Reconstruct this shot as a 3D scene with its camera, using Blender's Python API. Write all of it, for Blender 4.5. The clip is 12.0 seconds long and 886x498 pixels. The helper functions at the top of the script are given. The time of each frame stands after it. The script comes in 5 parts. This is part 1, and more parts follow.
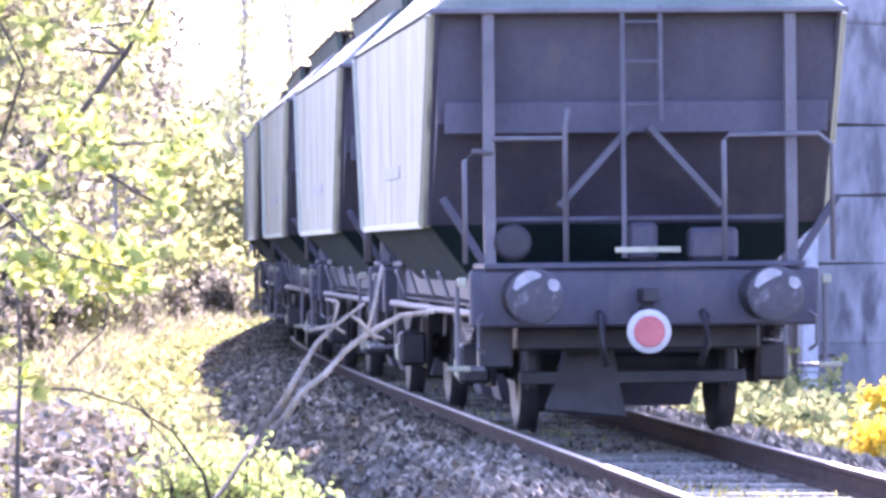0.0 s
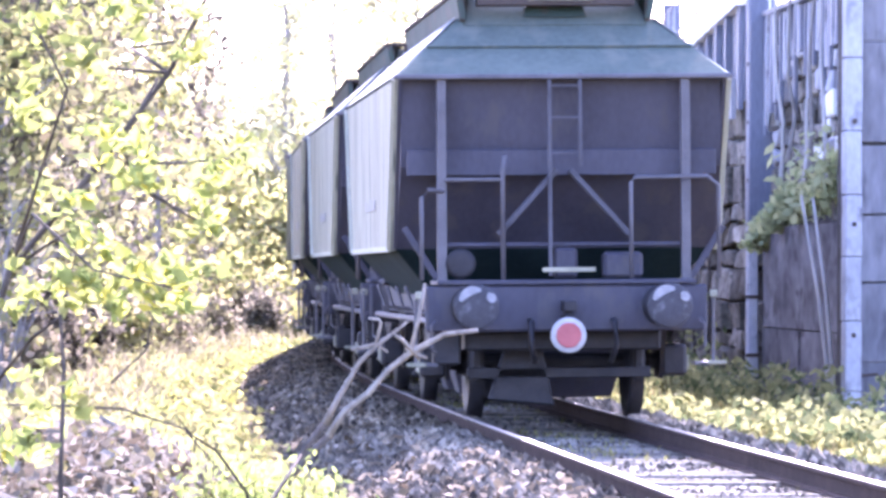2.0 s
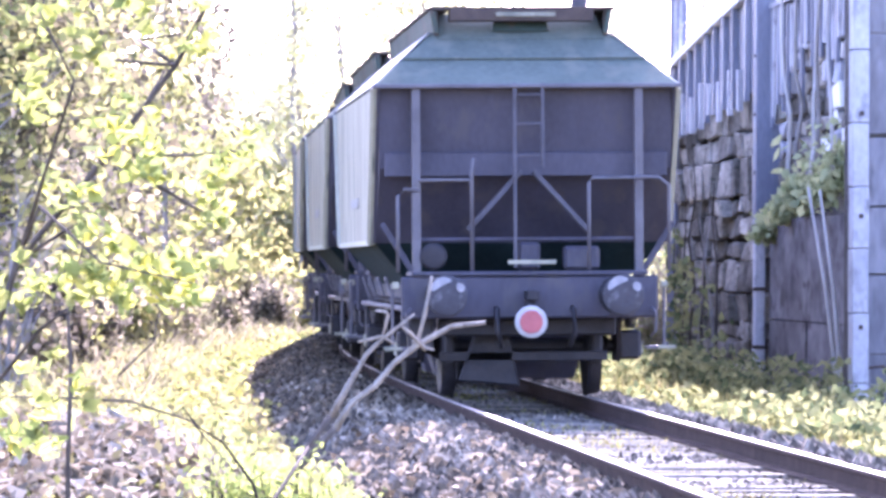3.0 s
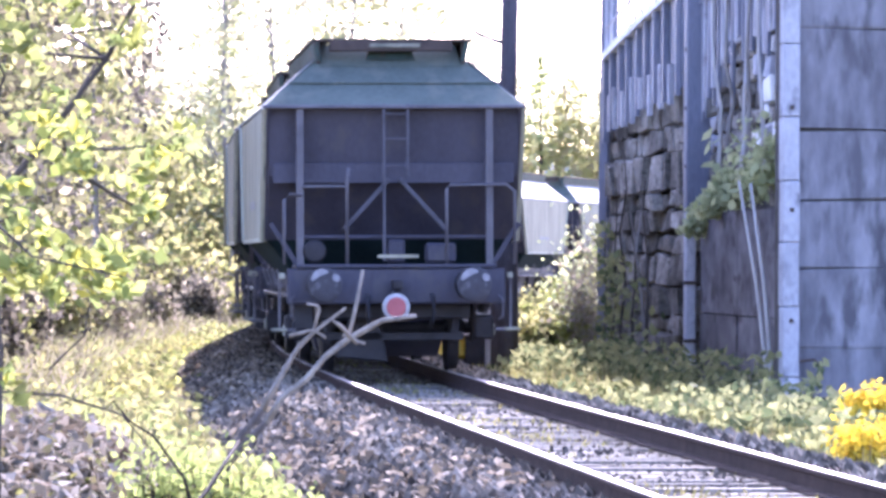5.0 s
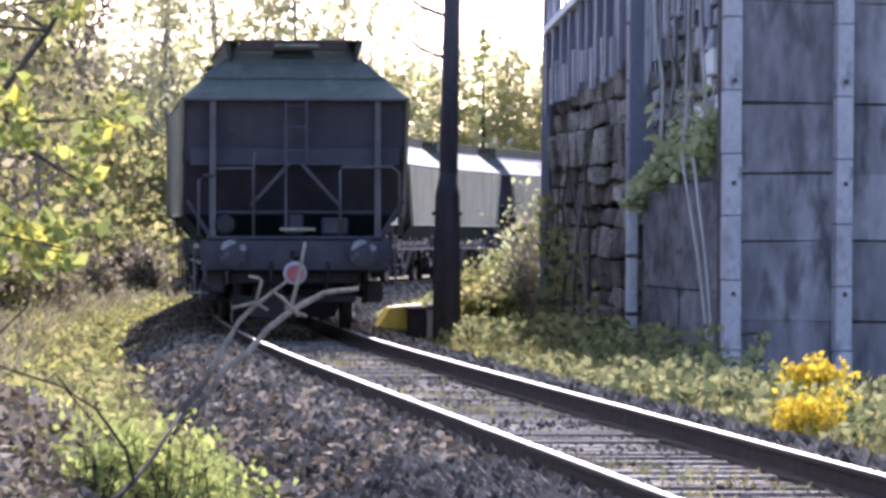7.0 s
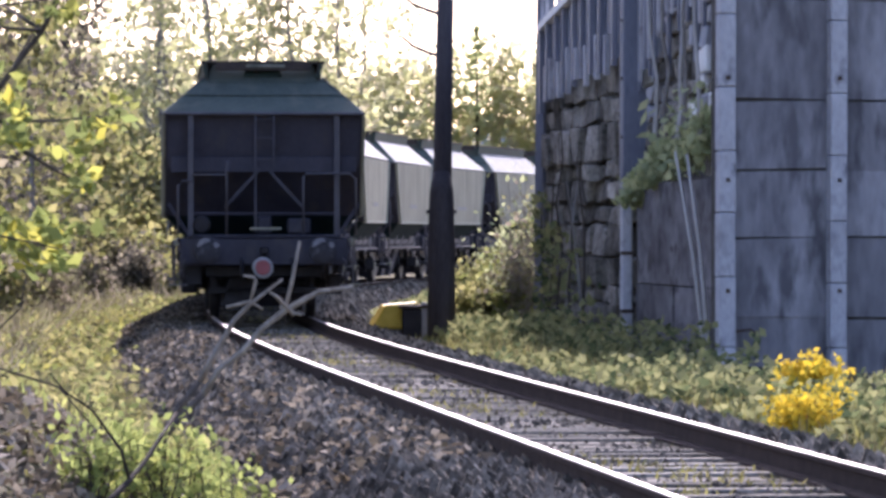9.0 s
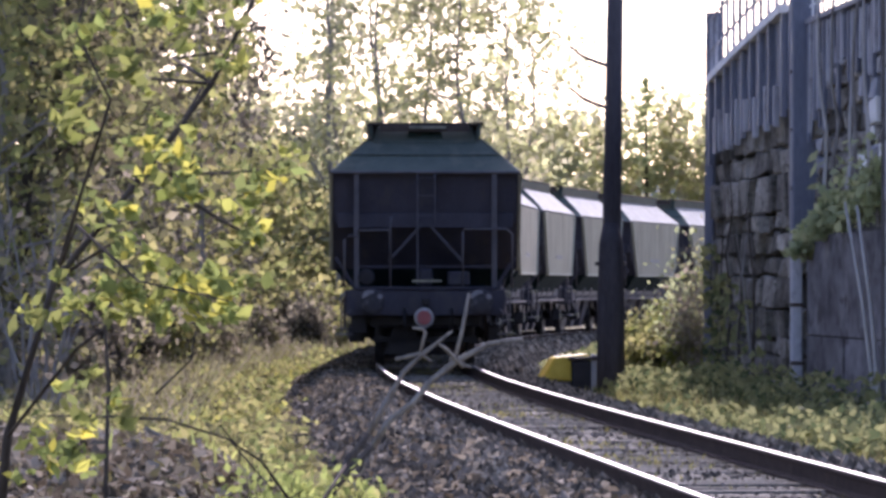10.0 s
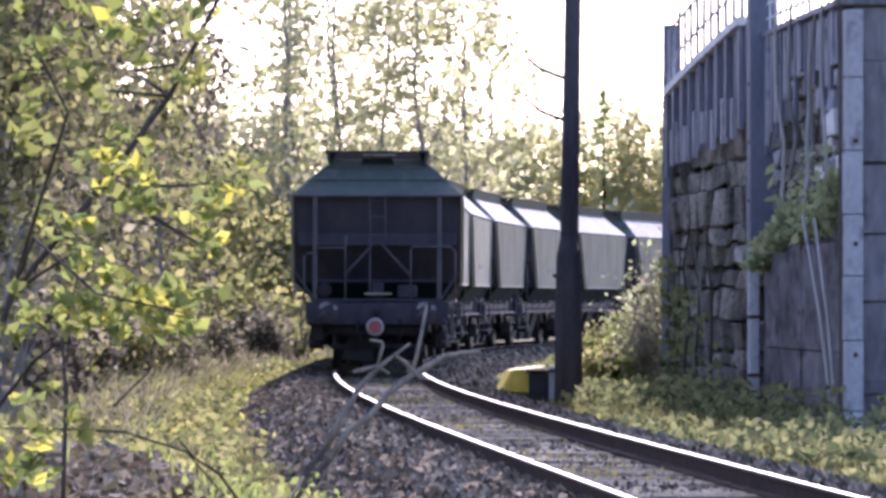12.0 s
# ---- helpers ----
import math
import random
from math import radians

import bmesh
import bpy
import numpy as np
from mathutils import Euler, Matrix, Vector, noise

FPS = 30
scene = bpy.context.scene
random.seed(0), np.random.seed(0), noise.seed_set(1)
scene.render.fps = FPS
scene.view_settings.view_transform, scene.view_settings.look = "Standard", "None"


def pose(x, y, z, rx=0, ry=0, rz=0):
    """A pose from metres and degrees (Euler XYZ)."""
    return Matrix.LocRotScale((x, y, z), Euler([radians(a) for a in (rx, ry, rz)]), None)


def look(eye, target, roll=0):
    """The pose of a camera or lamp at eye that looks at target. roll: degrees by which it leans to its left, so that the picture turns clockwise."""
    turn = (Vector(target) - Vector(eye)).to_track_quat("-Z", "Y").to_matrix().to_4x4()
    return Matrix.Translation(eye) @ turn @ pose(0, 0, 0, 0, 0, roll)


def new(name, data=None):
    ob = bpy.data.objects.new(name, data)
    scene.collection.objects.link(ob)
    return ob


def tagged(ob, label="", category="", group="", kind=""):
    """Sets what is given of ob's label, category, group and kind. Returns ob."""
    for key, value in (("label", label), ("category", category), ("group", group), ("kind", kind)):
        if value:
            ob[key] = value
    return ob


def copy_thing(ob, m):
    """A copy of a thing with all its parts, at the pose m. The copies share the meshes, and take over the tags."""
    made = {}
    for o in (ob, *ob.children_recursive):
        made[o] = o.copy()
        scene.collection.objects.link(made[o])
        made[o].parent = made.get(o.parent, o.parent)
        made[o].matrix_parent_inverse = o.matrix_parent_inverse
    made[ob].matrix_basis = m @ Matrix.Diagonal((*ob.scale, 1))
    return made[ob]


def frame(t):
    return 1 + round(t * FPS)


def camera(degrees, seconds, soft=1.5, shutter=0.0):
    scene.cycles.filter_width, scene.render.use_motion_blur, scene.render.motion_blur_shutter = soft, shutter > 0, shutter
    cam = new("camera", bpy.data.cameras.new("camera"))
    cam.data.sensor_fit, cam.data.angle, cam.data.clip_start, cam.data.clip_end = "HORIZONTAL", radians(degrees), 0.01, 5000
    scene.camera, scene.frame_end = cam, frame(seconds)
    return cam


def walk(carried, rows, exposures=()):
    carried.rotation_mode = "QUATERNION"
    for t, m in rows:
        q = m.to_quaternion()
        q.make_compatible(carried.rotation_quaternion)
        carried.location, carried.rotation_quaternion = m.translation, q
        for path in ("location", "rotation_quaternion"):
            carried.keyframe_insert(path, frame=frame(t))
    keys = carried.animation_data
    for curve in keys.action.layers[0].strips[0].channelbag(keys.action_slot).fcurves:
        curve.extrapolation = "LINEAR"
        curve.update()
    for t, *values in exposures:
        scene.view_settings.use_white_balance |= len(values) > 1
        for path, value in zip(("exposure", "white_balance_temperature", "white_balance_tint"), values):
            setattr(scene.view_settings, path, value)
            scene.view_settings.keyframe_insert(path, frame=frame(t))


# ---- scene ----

EYE = (0.0, 0.0, 1.3)


def aim(turn, tilt, roll):
    """The camera's pose at its fixed stand: degrees to the right, up, and of roll."""
    a, e = radians(turn), radians(tilt)
    return look(EYE, (100 * math.sin(a), 100 * math.cos(a), EYE[2] + 100 * math.tan(e)), roll)


cam = camera(10.54, 12.0, soft=3.3)
AIMS = [
    (0.0, 0.5313, 0.0929, 0.30),
    (0.5, 0.2891, 0.2060, 0.30),
    (1.0, 0.2686, 0.4099, 0.30),
    (1.5, 0.2922, 0.4961, 0.30),
    (2.0, 0.0174, 0.3161, 0.28),
    (2.5, -0.1003, 0.1155, 0.28),
    (2.7, -0.0650, 0.2300, 0.26),
    (4.3, -0.1250, 0.1470, 0.22),
    (4.5, -0.3247, 0.2759, 0.20),
    (5.0, 0.7576, 0.1510, 0.26),
    (5.5, 0.6338, 0.8611, 0.29),
    (6.0, 0.4035, 0.7718, 0.25),
    (6.5, 0.6325, 0.1801, 0.30),
    (7.0, 1.4478, -0.1715, 0.35),
    (7.2, 1.1350, -0.0350, 0.30),
    (8.8, 1.3850, -0.3150, 0.10),
    (9.0, 1.5142, -0.1926, 0.08),
    (9.5, 1.5708, 0.0766, 0.10),
    (10.0, -0.5057, 0.4262, 0.02),
    (10.5, 0.3989, 0.2670, 0.15),
    (11.0, 0.1217, 0.1534, 0.06),
    (11.5, 0.0805, 0.3771, 0.0),
    (12.0, 0.0000, 0.5730, 0.0),
]
walk(cam, [(t, aim(a, e, r)) for t, a, e, r in AIMS],
     exposures=[(0.0, 3.42, 5540, 45), (2.5, 3.40, 5560, 44), (4.5, 3.16, 5370, 42), (5.5, 2.48, 5570, 38), (7.0, 1.78, 5880, 32), (9.0, 1.52, 5880, 32), (10.5, 1.16, 5790, 35), (11.0, 1.26, 5770, 35), (11.5, 1.2, 5770, 35), (12.0, 1.5, 5690, 35)])

# ---- light ----
SUN_TURN, SUN_UP = 5.5, 34.0
world = bpy.data.worlds.new("sky")
scene.world = world
world.use_nodes = True
wn = world.node_tree
sky = wn.nodes.new("ShaderNodeTexSky")
sky.sky_type = "NISHITA"
sky.sun_disc = False
sky.sun_elevation = radians(SUN_UP)
sky.sun_rotation = radians(SUN_TURN)
sky.dust_density = 1.5
sky.air_density = 1.0
wn.nodes["Background"].inputs["Strength"].default_value = 0.12
wn.links.new(sky.outputs["Color"], wn.nodes["Background"].inputs["Color"])
sun = new("sun", bpy.data.lights.new("sun", "SUN"))
sun.data.energy = 3.6
sun.data.angle = radians(0.6)
sun.data.color = (1.0, 0.93, 0.82)
sa, se = radians(SUN_TURN), radians(SUN_UP)
sun.matrix_world = look((math.sin(sa) * math.cos(se) * 50, math.cos(sa) * math.cos(se) * 50, math.sin(se) * 50), (0, 0, 0))


# ---- materials ----
def material(name, dark, light, scale=6.0, rough=0.8, metal=0.0, bump=0.3, fine=60.0, streak=1.0, spots=None, random_tint=0.0, island=False, run=1.0):
    """A surface with variation at two scales, between a dark and a light tone; streak stretches it upright; spots adds worn patches."""
    m = bpy.data.materials.new(name)
    m.use_nodes = True
    n, l = m.node_tree.nodes, m.node_tree.links
    b = n["Principled BSDF"]
    b.inputs["Roughness"].default_value = rough
    b.inputs["Metallic"].default_value = metal
    if rough > 0.82:
        b.inputs["Specular IOR Level"].default_value = 0.12
    co = n.new("ShaderNodeTexCoord")
    mp = n.new("ShaderNodeMapping")
    mp.inputs["Scale"].default_value = (1, run, 1 / streak)
    l.new(co.outputs["Object"], mp.inputs["Vector"])
    big, small = n.new("ShaderNodeTexNoise"), n.new("ShaderNodeTexNoise")
    big.inputs["Scale"].default_value, small.inputs["Scale"].default_value = scale, fine
    big.inputs["Detail"].default_value = small.inputs["Detail"].default_value = 5
    for t in (big, small):
        l.new(mp.outputs["Vector"], t.inputs["Vector"])
    mix = n.new("ShaderNodeMath")
    mix.operation = "MULTIPLY_ADD"
    mix.inputs[1].default_value = 0.35
    l.new(small.outputs["Fac"], mix.inputs[0])
    half = n.new("ShaderNodeMath")
    half.operation = "MULTIPLY"
    half.inputs[1].default_value = 0.65
    l.new(big.outputs["Fac"], half.inputs[0])
    l.new(half.outputs[0], mix.inputs[2])
    ramp = n.new("ShaderNodeValToRGB")
    ramp.color_ramp.elements[0].position, ramp.color_ramp.elements[1].position = 0.34, 0.66
    ramp.color_ramp.elements[0].color, ramp.color_ramp.elements[1].color = (*dark, 1), (*light, 1)
    l.new(mix.outputs[0], ramp.inputs["Fac"])
    out = ramp.outputs["Color"]
    if spots:
        sp, rp, mx = n.new("ShaderNodeTexNoise"), n.new("ShaderNodeValToRGB"), n.new("ShaderNodeMixRGB")
        sp.inputs["Scale"].default_value, sp.inputs["Detail"].default_value = scale * 2.3, 8
        l.new(mp.outputs["Vector"], sp.inputs["Vector"])
        rp.color_ramp.elements[0].position, rp.color_ramp.elements[1].position = 0.55, 0.68
        l.new(sp.outputs["Fac"], rp.inputs["Fac"])
        l.new(rp.outputs["Color"], mx.inputs["Fac"])
        l.new(out, mx.inputs["Color1"])
        mx.inputs["Color2"].default_value = (*spots, 1)
        out = mx.outputs["Color"]
    if random_tint:
        if island:
            src = n.new("ShaderNodeNewGeometry").outputs["Random Per Island"]
        else:
            src = n.new("ShaderNodeObjectInfo").outputs["Random"]
        mr = n.new("ShaderNodeMapRange")
        mr.inputs["To Min"].default_value, mr.inputs["To Max"].default_value = 1 - random_tint, 1 + random_tint
        l.new(src, mr.inputs["Value"])
        hs = n.new("ShaderNodeHueSaturation")
        l.new(mr.outputs["Result"], hs.inputs["Value"])
        l.new(out, hs.inputs["Color"])
        out = hs.outputs["Color"]
    l.new(out, b.inputs["Base Color"])
    bp = n.new("ShaderNodeBump")
    bp.inputs["Strength"].default_value, bp.inputs["Distance"].default_value = bump, 0.02
    l.new(mix.outputs[0], bp.inputs["Height"])
    l.new(bp.outputs["Normal"], b.inputs["Normal"])
    return m


def leaf_material(name, tones, through_share=0.5):
    """Leaves that let light through; each leaf takes one of the tones."""
    m = bpy.data.materials.new(name)
    m.use_nodes = True
    n, l = m.node_tree.nodes, m.node_tree.links
    n.remove(n["Principled BSDF"])
    geo, ramp = n.new("ShaderNodeNewGeometry"), n.new("ShaderNodeValToRGB")
    l.new(geo.outputs["Random Per Island"], ramp.inputs["Fac"])
    els = ramp.color_ramp.elements
    for i, c in enumerate(tones):
        e = els[i] if i < 2 else els.new(0.5)
        e.position = i / (len(tones) - 1) if i > 1 or i == 0 else 1.0 / (len(tones) - 1)
        e.color = (*c, 1)
    di, tr, gl = n.new("ShaderNodeBsdfDiffuse"), n.new("ShaderNodeBsdfTranslucent"), n.new("ShaderNodeBsdfGlossy")
    gl.inputs["Roughness"].default_value = 0.45
    a, b2 = n.new("ShaderNodeMixShader"), n.new("ShaderNodeMixShader")
    a.inputs["Fac"].default_value, b2.inputs["Fac"].default_value = through_share, 0.004
    l.new(ramp.outputs["Color"], di.inputs["Color"])
    l.new(ramp.outputs["Color"], tr.inputs["Color"])
    l.new(di.outputs[0], a.inputs[1])
    l.new(tr.outputs[0], a.inputs[2])
    l.new(a.outputs[0], b2.inputs[1])
    l.new(gl.outputs[0], b2.inputs[2])
    l.new(b2.outputs[0], n["Material Output"].inputs["Surface"])
    return m


PALE = material("weathered_pale_paint", (0.172, 0.166, 0.118), (0.312, 0.30, 0.212), 1.6, 0.7, 0, 0.15, 22, 5.0, (0.13, 0.134, 0.096), 0.12)
HEM = material("chalky_pale_edge", (0.29, 0.285, 0.21), (0.40, 0.39, 0.30), 3.0, 0.7, 0, 0.1, 22, 3.0)
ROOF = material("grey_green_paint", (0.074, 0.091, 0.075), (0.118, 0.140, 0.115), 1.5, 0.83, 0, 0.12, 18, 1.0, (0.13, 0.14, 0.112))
DARK = material("dark_grimy_paint", (0.024, 0.0225, 0.034), (0.046, 0.043, 0.060), 2.0, 0.65, 0, 0.2, 25, 2.0, (0.05, 0.045, 0.05))
TRIM = material("dusty_grey_paint", (0.058, 0.053, 0.060), (0.110, 0.102, 0.110), 3.0, 0.6, 0, 0.2, 40)
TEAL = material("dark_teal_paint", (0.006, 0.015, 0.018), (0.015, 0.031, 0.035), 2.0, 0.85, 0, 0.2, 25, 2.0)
# The roof's own paint, lightened to carry sunlight on the side slopes.
ROOFSIDE = material("sunlit_roof_paint", (0.165, 0.175, 0.165), (0.27, 0.28, 0.27), 1.5, 0.8, 0, 0.12, 18, 1.0, (0.14, 0.148, 0.135))
CAPPAINT = material("dark_green_paint", (0.018, 0.034, 0.026), (0.045, 0.07, 0.055), 2.0, 0.7, 0, 0.2, 25, 1.0, (0.07, 0.055, 0.045))
MARK = material("faded_lettering", (0.16, 0.16, 0.155), (0.3, 0.3, 0.28), 6.0, 0.7, 0, 0.1, 40)
RIM = material("pale_grey_rim", (0.17, 0.165, 0.17), (0.30, 0.29, 0.295), 9.0, 0.7, 0, 0.2, 40)
RUSTY = material("brown_rusty_metal", (0.035, 0.026, 0.022), (0.09, 0.065, 0.05), 4.0, 0.8, 0.2, 0.3, 50)
IRON = material("greasy_iron", (0.014, 0.013, 0.016), (0.035, 0.033, 0.036), 5.0, 0.6, 0.5, 0.3, 60)
STEEL = material("worn_bright_steel", (0.20, 0.19, 0.185), (0.36, 0.345, 0.335), 6.0, 0.5, 1.0, 0.1, 60)
RAILSIDE = material("rust_brown_rail", (0.02, 0.0125, 0.010), (0.048, 0.030, 0.024), 5.0, 0.92, 0.0, 0.3, 50)
STAY = material("dark_grimy_stay", (0.04, 0.038, 0.046), (0.08, 0.077, 0.09), 3.0, 0.7, 0, 0.2, 40)
BUFFER = material("greasy_worn_buffer", (0.018, 0.017, 0.022), (0.05, 0.048, 0.055), 4.0, 0.7, 0.0, 0.2, 40, 1.0, (0.10, 0.098, 0.105))
RED = material("faded_red_enamel", (0.26, 0.05, 0.055), (0.37, 0.085, 0.085), 8.0, 0.45, 0, 0.05, 60)
WHITE = material("white_enamel", (0.28, 0.275, 0.27), (0.40, 0.39, 0.385), 8.0, 0.45, 0, 0.05, 60)
WINGCAST = material("cast_concrete", (0.11, 0.107, 0.116), (0.29, 0.284, 0.298), 1.7, 0.9, 0, 0.8, 9, 3.0, (0.10, 0.097, 0.105), 0.22)
# Darker, mottled concrete for the low wall's panels.
LOWCAST = material("dark_stained_concrete", (0.045, 0.042, 0.045), (0.19, 0.182, 0.186), 2.4, 0.9, 0, 1.0, 8, 1.6, (0.055, 0.05, 0.05), 0.2, run=0.3)
CONCRETE = material("grey_concrete", (0.07, 0.069, 0.076), (0.25, 0.245, 0.252), 1.9, 0.9, 0, 0.6, 11, 1.8, (0.085, 0.083, 0.09), 0.18)
PILLAR = material("pale_concrete", (0.26, 0.26, 0.275), (0.47, 0.47, 0.49), 1.8, 0.85, 0, 0.4, 18, 1.5, (0.2, 0.2, 0.215))
STONE = material("rough_grey_stone", (0.082, 0.073, 0.06), (0.29, 0.267, 0.228), 3.5, 0.95, 0, 0.8, 16, 1.0, (0.07, 0.07, 0.055), 0.6, run=0.35)
MORTAR = material("dark_mortar", (0.04, 0.037, 0.033), (0.10, 0.095, 0.085), 4.0, 0.95, 0, 0.6, 30)
SHEET = material("blue_grey_sheet_metal", (0.085, 0.095, 0.128), (0.175, 0.19, 0.237), 2.0, 0.6, 0.0, 0.2, 30, 4.0, (0.10, 0.11, 0.15))
LEDGE = material("near_white_finish", (0.6, 0.6, 0.58), (0.8, 0.8, 0.78), 3.0, 0.7, 0, 0.2, 40)
POLE = material("tarred_dark_wood", (0.04, 0.035, 0.038), (0.10, 0.09, 0.092), 3.0, 0.85, 0, 0.5, 50, 8.0)
YELLOW = material("yellow_plastic", (0.62, 0.42, 0.03), (0.8, 0.58, 0.07), 5.0, 0.5, 0, 0.1, 40)
SLEEPER = material("weathered_sleeper", (0.06, 0.055, 0.044), (0.235, 0.218, 0.18), 3.0, 0.95, 0, 0.6, 30, 1.0, (0.04, 0.04, 0.029), 0.5)
BALLAST = material("ballast_stone", (0.05, 0.043, 0.033), (0.238, 0.204, 0.16), 9.0, 0.95, 0, 0.5, 60, 1.0, None, 0.75, True)
BALLASTBED = material("ballast_dust", (0.03, 0.025, 0.021), (0.10, 0.085, 0.072), 9.0, 0.95, 0, 0.8, 40, 1.0, (0.13, 0.115, 0.10))
DUST = material("pale_track_dust", (0.028, 0.025, 0.021), (0.18, 0.166, 0.139), 2.2, 0.95, 0, 0.9, 22, 1.0, (0.045, 0.043, 0.033))
EARTH = material("mossy_earth", (0.05, 0.045, 0.025), (0.14, 0.13, 0.06), 0.8, 0.95, 0, 0.8, 9, 1.0, (0.12, 0.09, 0.06))
BARK = material("brown_bark", (0.035, 0.028, 0.022), (0.10, 0.085, 0.07), 7.0, 0.95, 0, 0.6, 40, 5.0)
PALEBARK = material("grey_bark", (0.16, 0.145, 0.13), (0.32, 0.30, 0.27), 7.0, 0.95, 0, 0.5, 40, 5.0)
DEADWOOD = material("bleached_dead_wood", (0.13, 0.115, 0.095), (0.31, 0.28, 0.235), 12.0, 0.95, 0, 0.8, 70, 3.0)
BROWNWOOD = material("mid_brown_wood", (0.06, 0.05, 0.042), (0.14, 0.12, 0.098), 12.0, 0.95, 0, 0.8, 70, 3.0)
# Near-black bark: the shade on the branch's foot is in the colour.
DARKBARK = material("shaded_bark", (0.014, 0.011, 0.009), (0.045, 0.036, 0.03), 10.0, 0.95, 0, 0.6, 60, 3.0)
STALK = material("pale_dry_stalk", (0.34, 0.33, 0.31), (0.52, 0.5, 0.47), 9.0, 0.9, 0, 0.4, 60, 4.0)
# The hill's blue is distance haze put into its base colour.
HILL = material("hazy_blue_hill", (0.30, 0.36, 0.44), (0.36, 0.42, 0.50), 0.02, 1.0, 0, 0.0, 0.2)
FRESH = leaf_material("fresh_green_leaf", [(0.17, 0.205, 0.05), (0.26, 0.28, 0.075), (0.075, 0.085, 0.033), (0.20, 0.21, 0.08)], 0.55)
YOUNG = leaf_material("young_yellow_leaf", [(0.46, 0.43, 0.10), (0.34, 0.35, 0.10), (0.22, 0.26, 0.08), (0.58, 0.52, 0.16), (0.15, 0.16, 0.06)], 0.62)
HAZEL = leaf_material("greyish_spring_leaf", [(0.25, 0.225, 0.15), (0.39, 0.35, 0.235), (0.12, 0.11, 0.085), (0.46, 0.42, 0.28), (0.20, 0.20, 0.10), (0.08, 0.072, 0.06)], 0.6)
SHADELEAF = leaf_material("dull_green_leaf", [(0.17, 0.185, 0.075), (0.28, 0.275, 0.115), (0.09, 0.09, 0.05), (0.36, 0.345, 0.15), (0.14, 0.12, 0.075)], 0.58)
TUFTLEAF = leaf_material("light_green_tuft", [(0.42, 0.44, 0.13), (0.32, 0.37, 0.11), (0.52, 0.49, 0.20), (0.20, 0.24, 0.08)], 0.6)
SAPLEAF = leaf_material("bright_yellow_young_leaf", [(0.54, 0.48, 0.08), (0.40, 0.41, 0.10), (0.22, 0.27, 0.08), (0.62, 0.55, 0.15), (0.14, 0.16, 0.06)], 0.6)
SHRUBLEAF = leaf_material("pale_shrub_leaf", [(0.26, 0.31, 0.14), (0.46, 0.49, 0.27), (0.10, 0.13, 0.07), (0.34, 0.38, 0.20)], 0.5)
SPRING = leaf_material("spring_green_leaf", [(0.18, 0.21, 0.08), (0.28, 0.29, 0.10), (0.38, 0.35, 0.14), (0.22, 0.20, 0.11), (0.10, 0.10, 0.06)], 0.62)
# Far leaf tones are raised to stand in for backlight and haze.
FARLEAF = leaf_material("hazed_green_leaf", [(0.50, 0.49, 0.24), (0.40, 0.41, 0.19), (0.60, 0.55, 0.31), (0.46, 0.42, 0.29)], 0.84)
DRYLEAF = leaf_material("dry_twig_leaf", [(0.34, 0.29, 0.22), (0.20, 0.175, 0.13), (0.42, 0.38, 0.28), (0.25, 0.25, 0.12)], 0.5)
# Needles are far paler than spruce green: distance haze in the colour.
NEEDLE = leaf_material("hazed_needle", [(0.42, 0.46, 0.22), (0.50, 0.52, 0.27), (0.56, 0.56, 0.30)], 0.8)
GRASSLEAF = leaf_material("grass_blade", [(0.15, 0.165, 0.05), (0.30, 0.28, 0.09), (0.20, 0.185, 0.08), (0.34, 0.30, 0.15), (0.10, 0.09, 0.05)], 0.45)
WEED = leaf_material("dark_weed_leaf", [(0.05, 0.07, 0.036), (0.12, 0.15, 0.066), (0.23, 0.24, 0.105), (0.045, 0.05, 0.032), (0.165, 0.175, 0.09), (0.30, 0.30, 0.14)], 0.5)
BLOSSOM = leaf_material("yellow_blossom", [(0.75, 0.55, 0.04), (0.65, 0.48, 0.05), (0.5, 0.42, 0.06)], 0.4)
LITTER = leaf_material("dry_leaf_litter", [(0.20, 0.16, 0.11), (0.075, 0.062, 0.045), (0.38, 0.33, 0.255), (0.035, 0.031, 0.025), (0.14, 0.115, 0.08), (0.065, 0.058, 0.04)], 0.25)


# ---- mesh helpers ----
def mesh_object(name, bm, mat, parent=None, smooth=False):
    me = bpy.data.meshes.new(name)
    bm.normal_update()
    bm.to_mesh(me)
    bm.free()
    me.materials.append(mat)
    if smooth:
        me.polygons.foreach_set("use_smooth", [True] * len(me.polygons))
    ob = new(name, me)
    ob.parent = parent
    return ob


def part(name, bm, mat, parent, label="", smooth=False):
    return tagged(mesh_object(name, bm, mat, parent, smooth), label)


def thing(name, m, label, category, group="", kind=""):
    ob = new(name)
    ob.empty_display_size = 0.2
    ob.matrix_basis = m
    return tagged(ob, label, category, group, kind)


def hull(corners, faces, bevel=0.0):
    """A solid from its corners and faces, with softened edges."""
    bm = bmesh.new()
    vs = [bm.verts.new(c) for c in corners]
    for f in faces:
        bm.faces.new([vs[i] for i in f])
    bmesh.ops.recalc_face_normals(bm, faces=bm.faces[:])
    if bevel:
        bmesh.ops.bevel(bm, geom=bm.edges[:], offset=bevel, segments=1, affect="EDGES")
    return bm


BOXF = [(0, 1, 2, 3), (4, 5, 6, 7), (0, 1, 5, 4), (1, 2, 6, 5), (2, 3, 7, 6), (3, 0, 4, 7)]


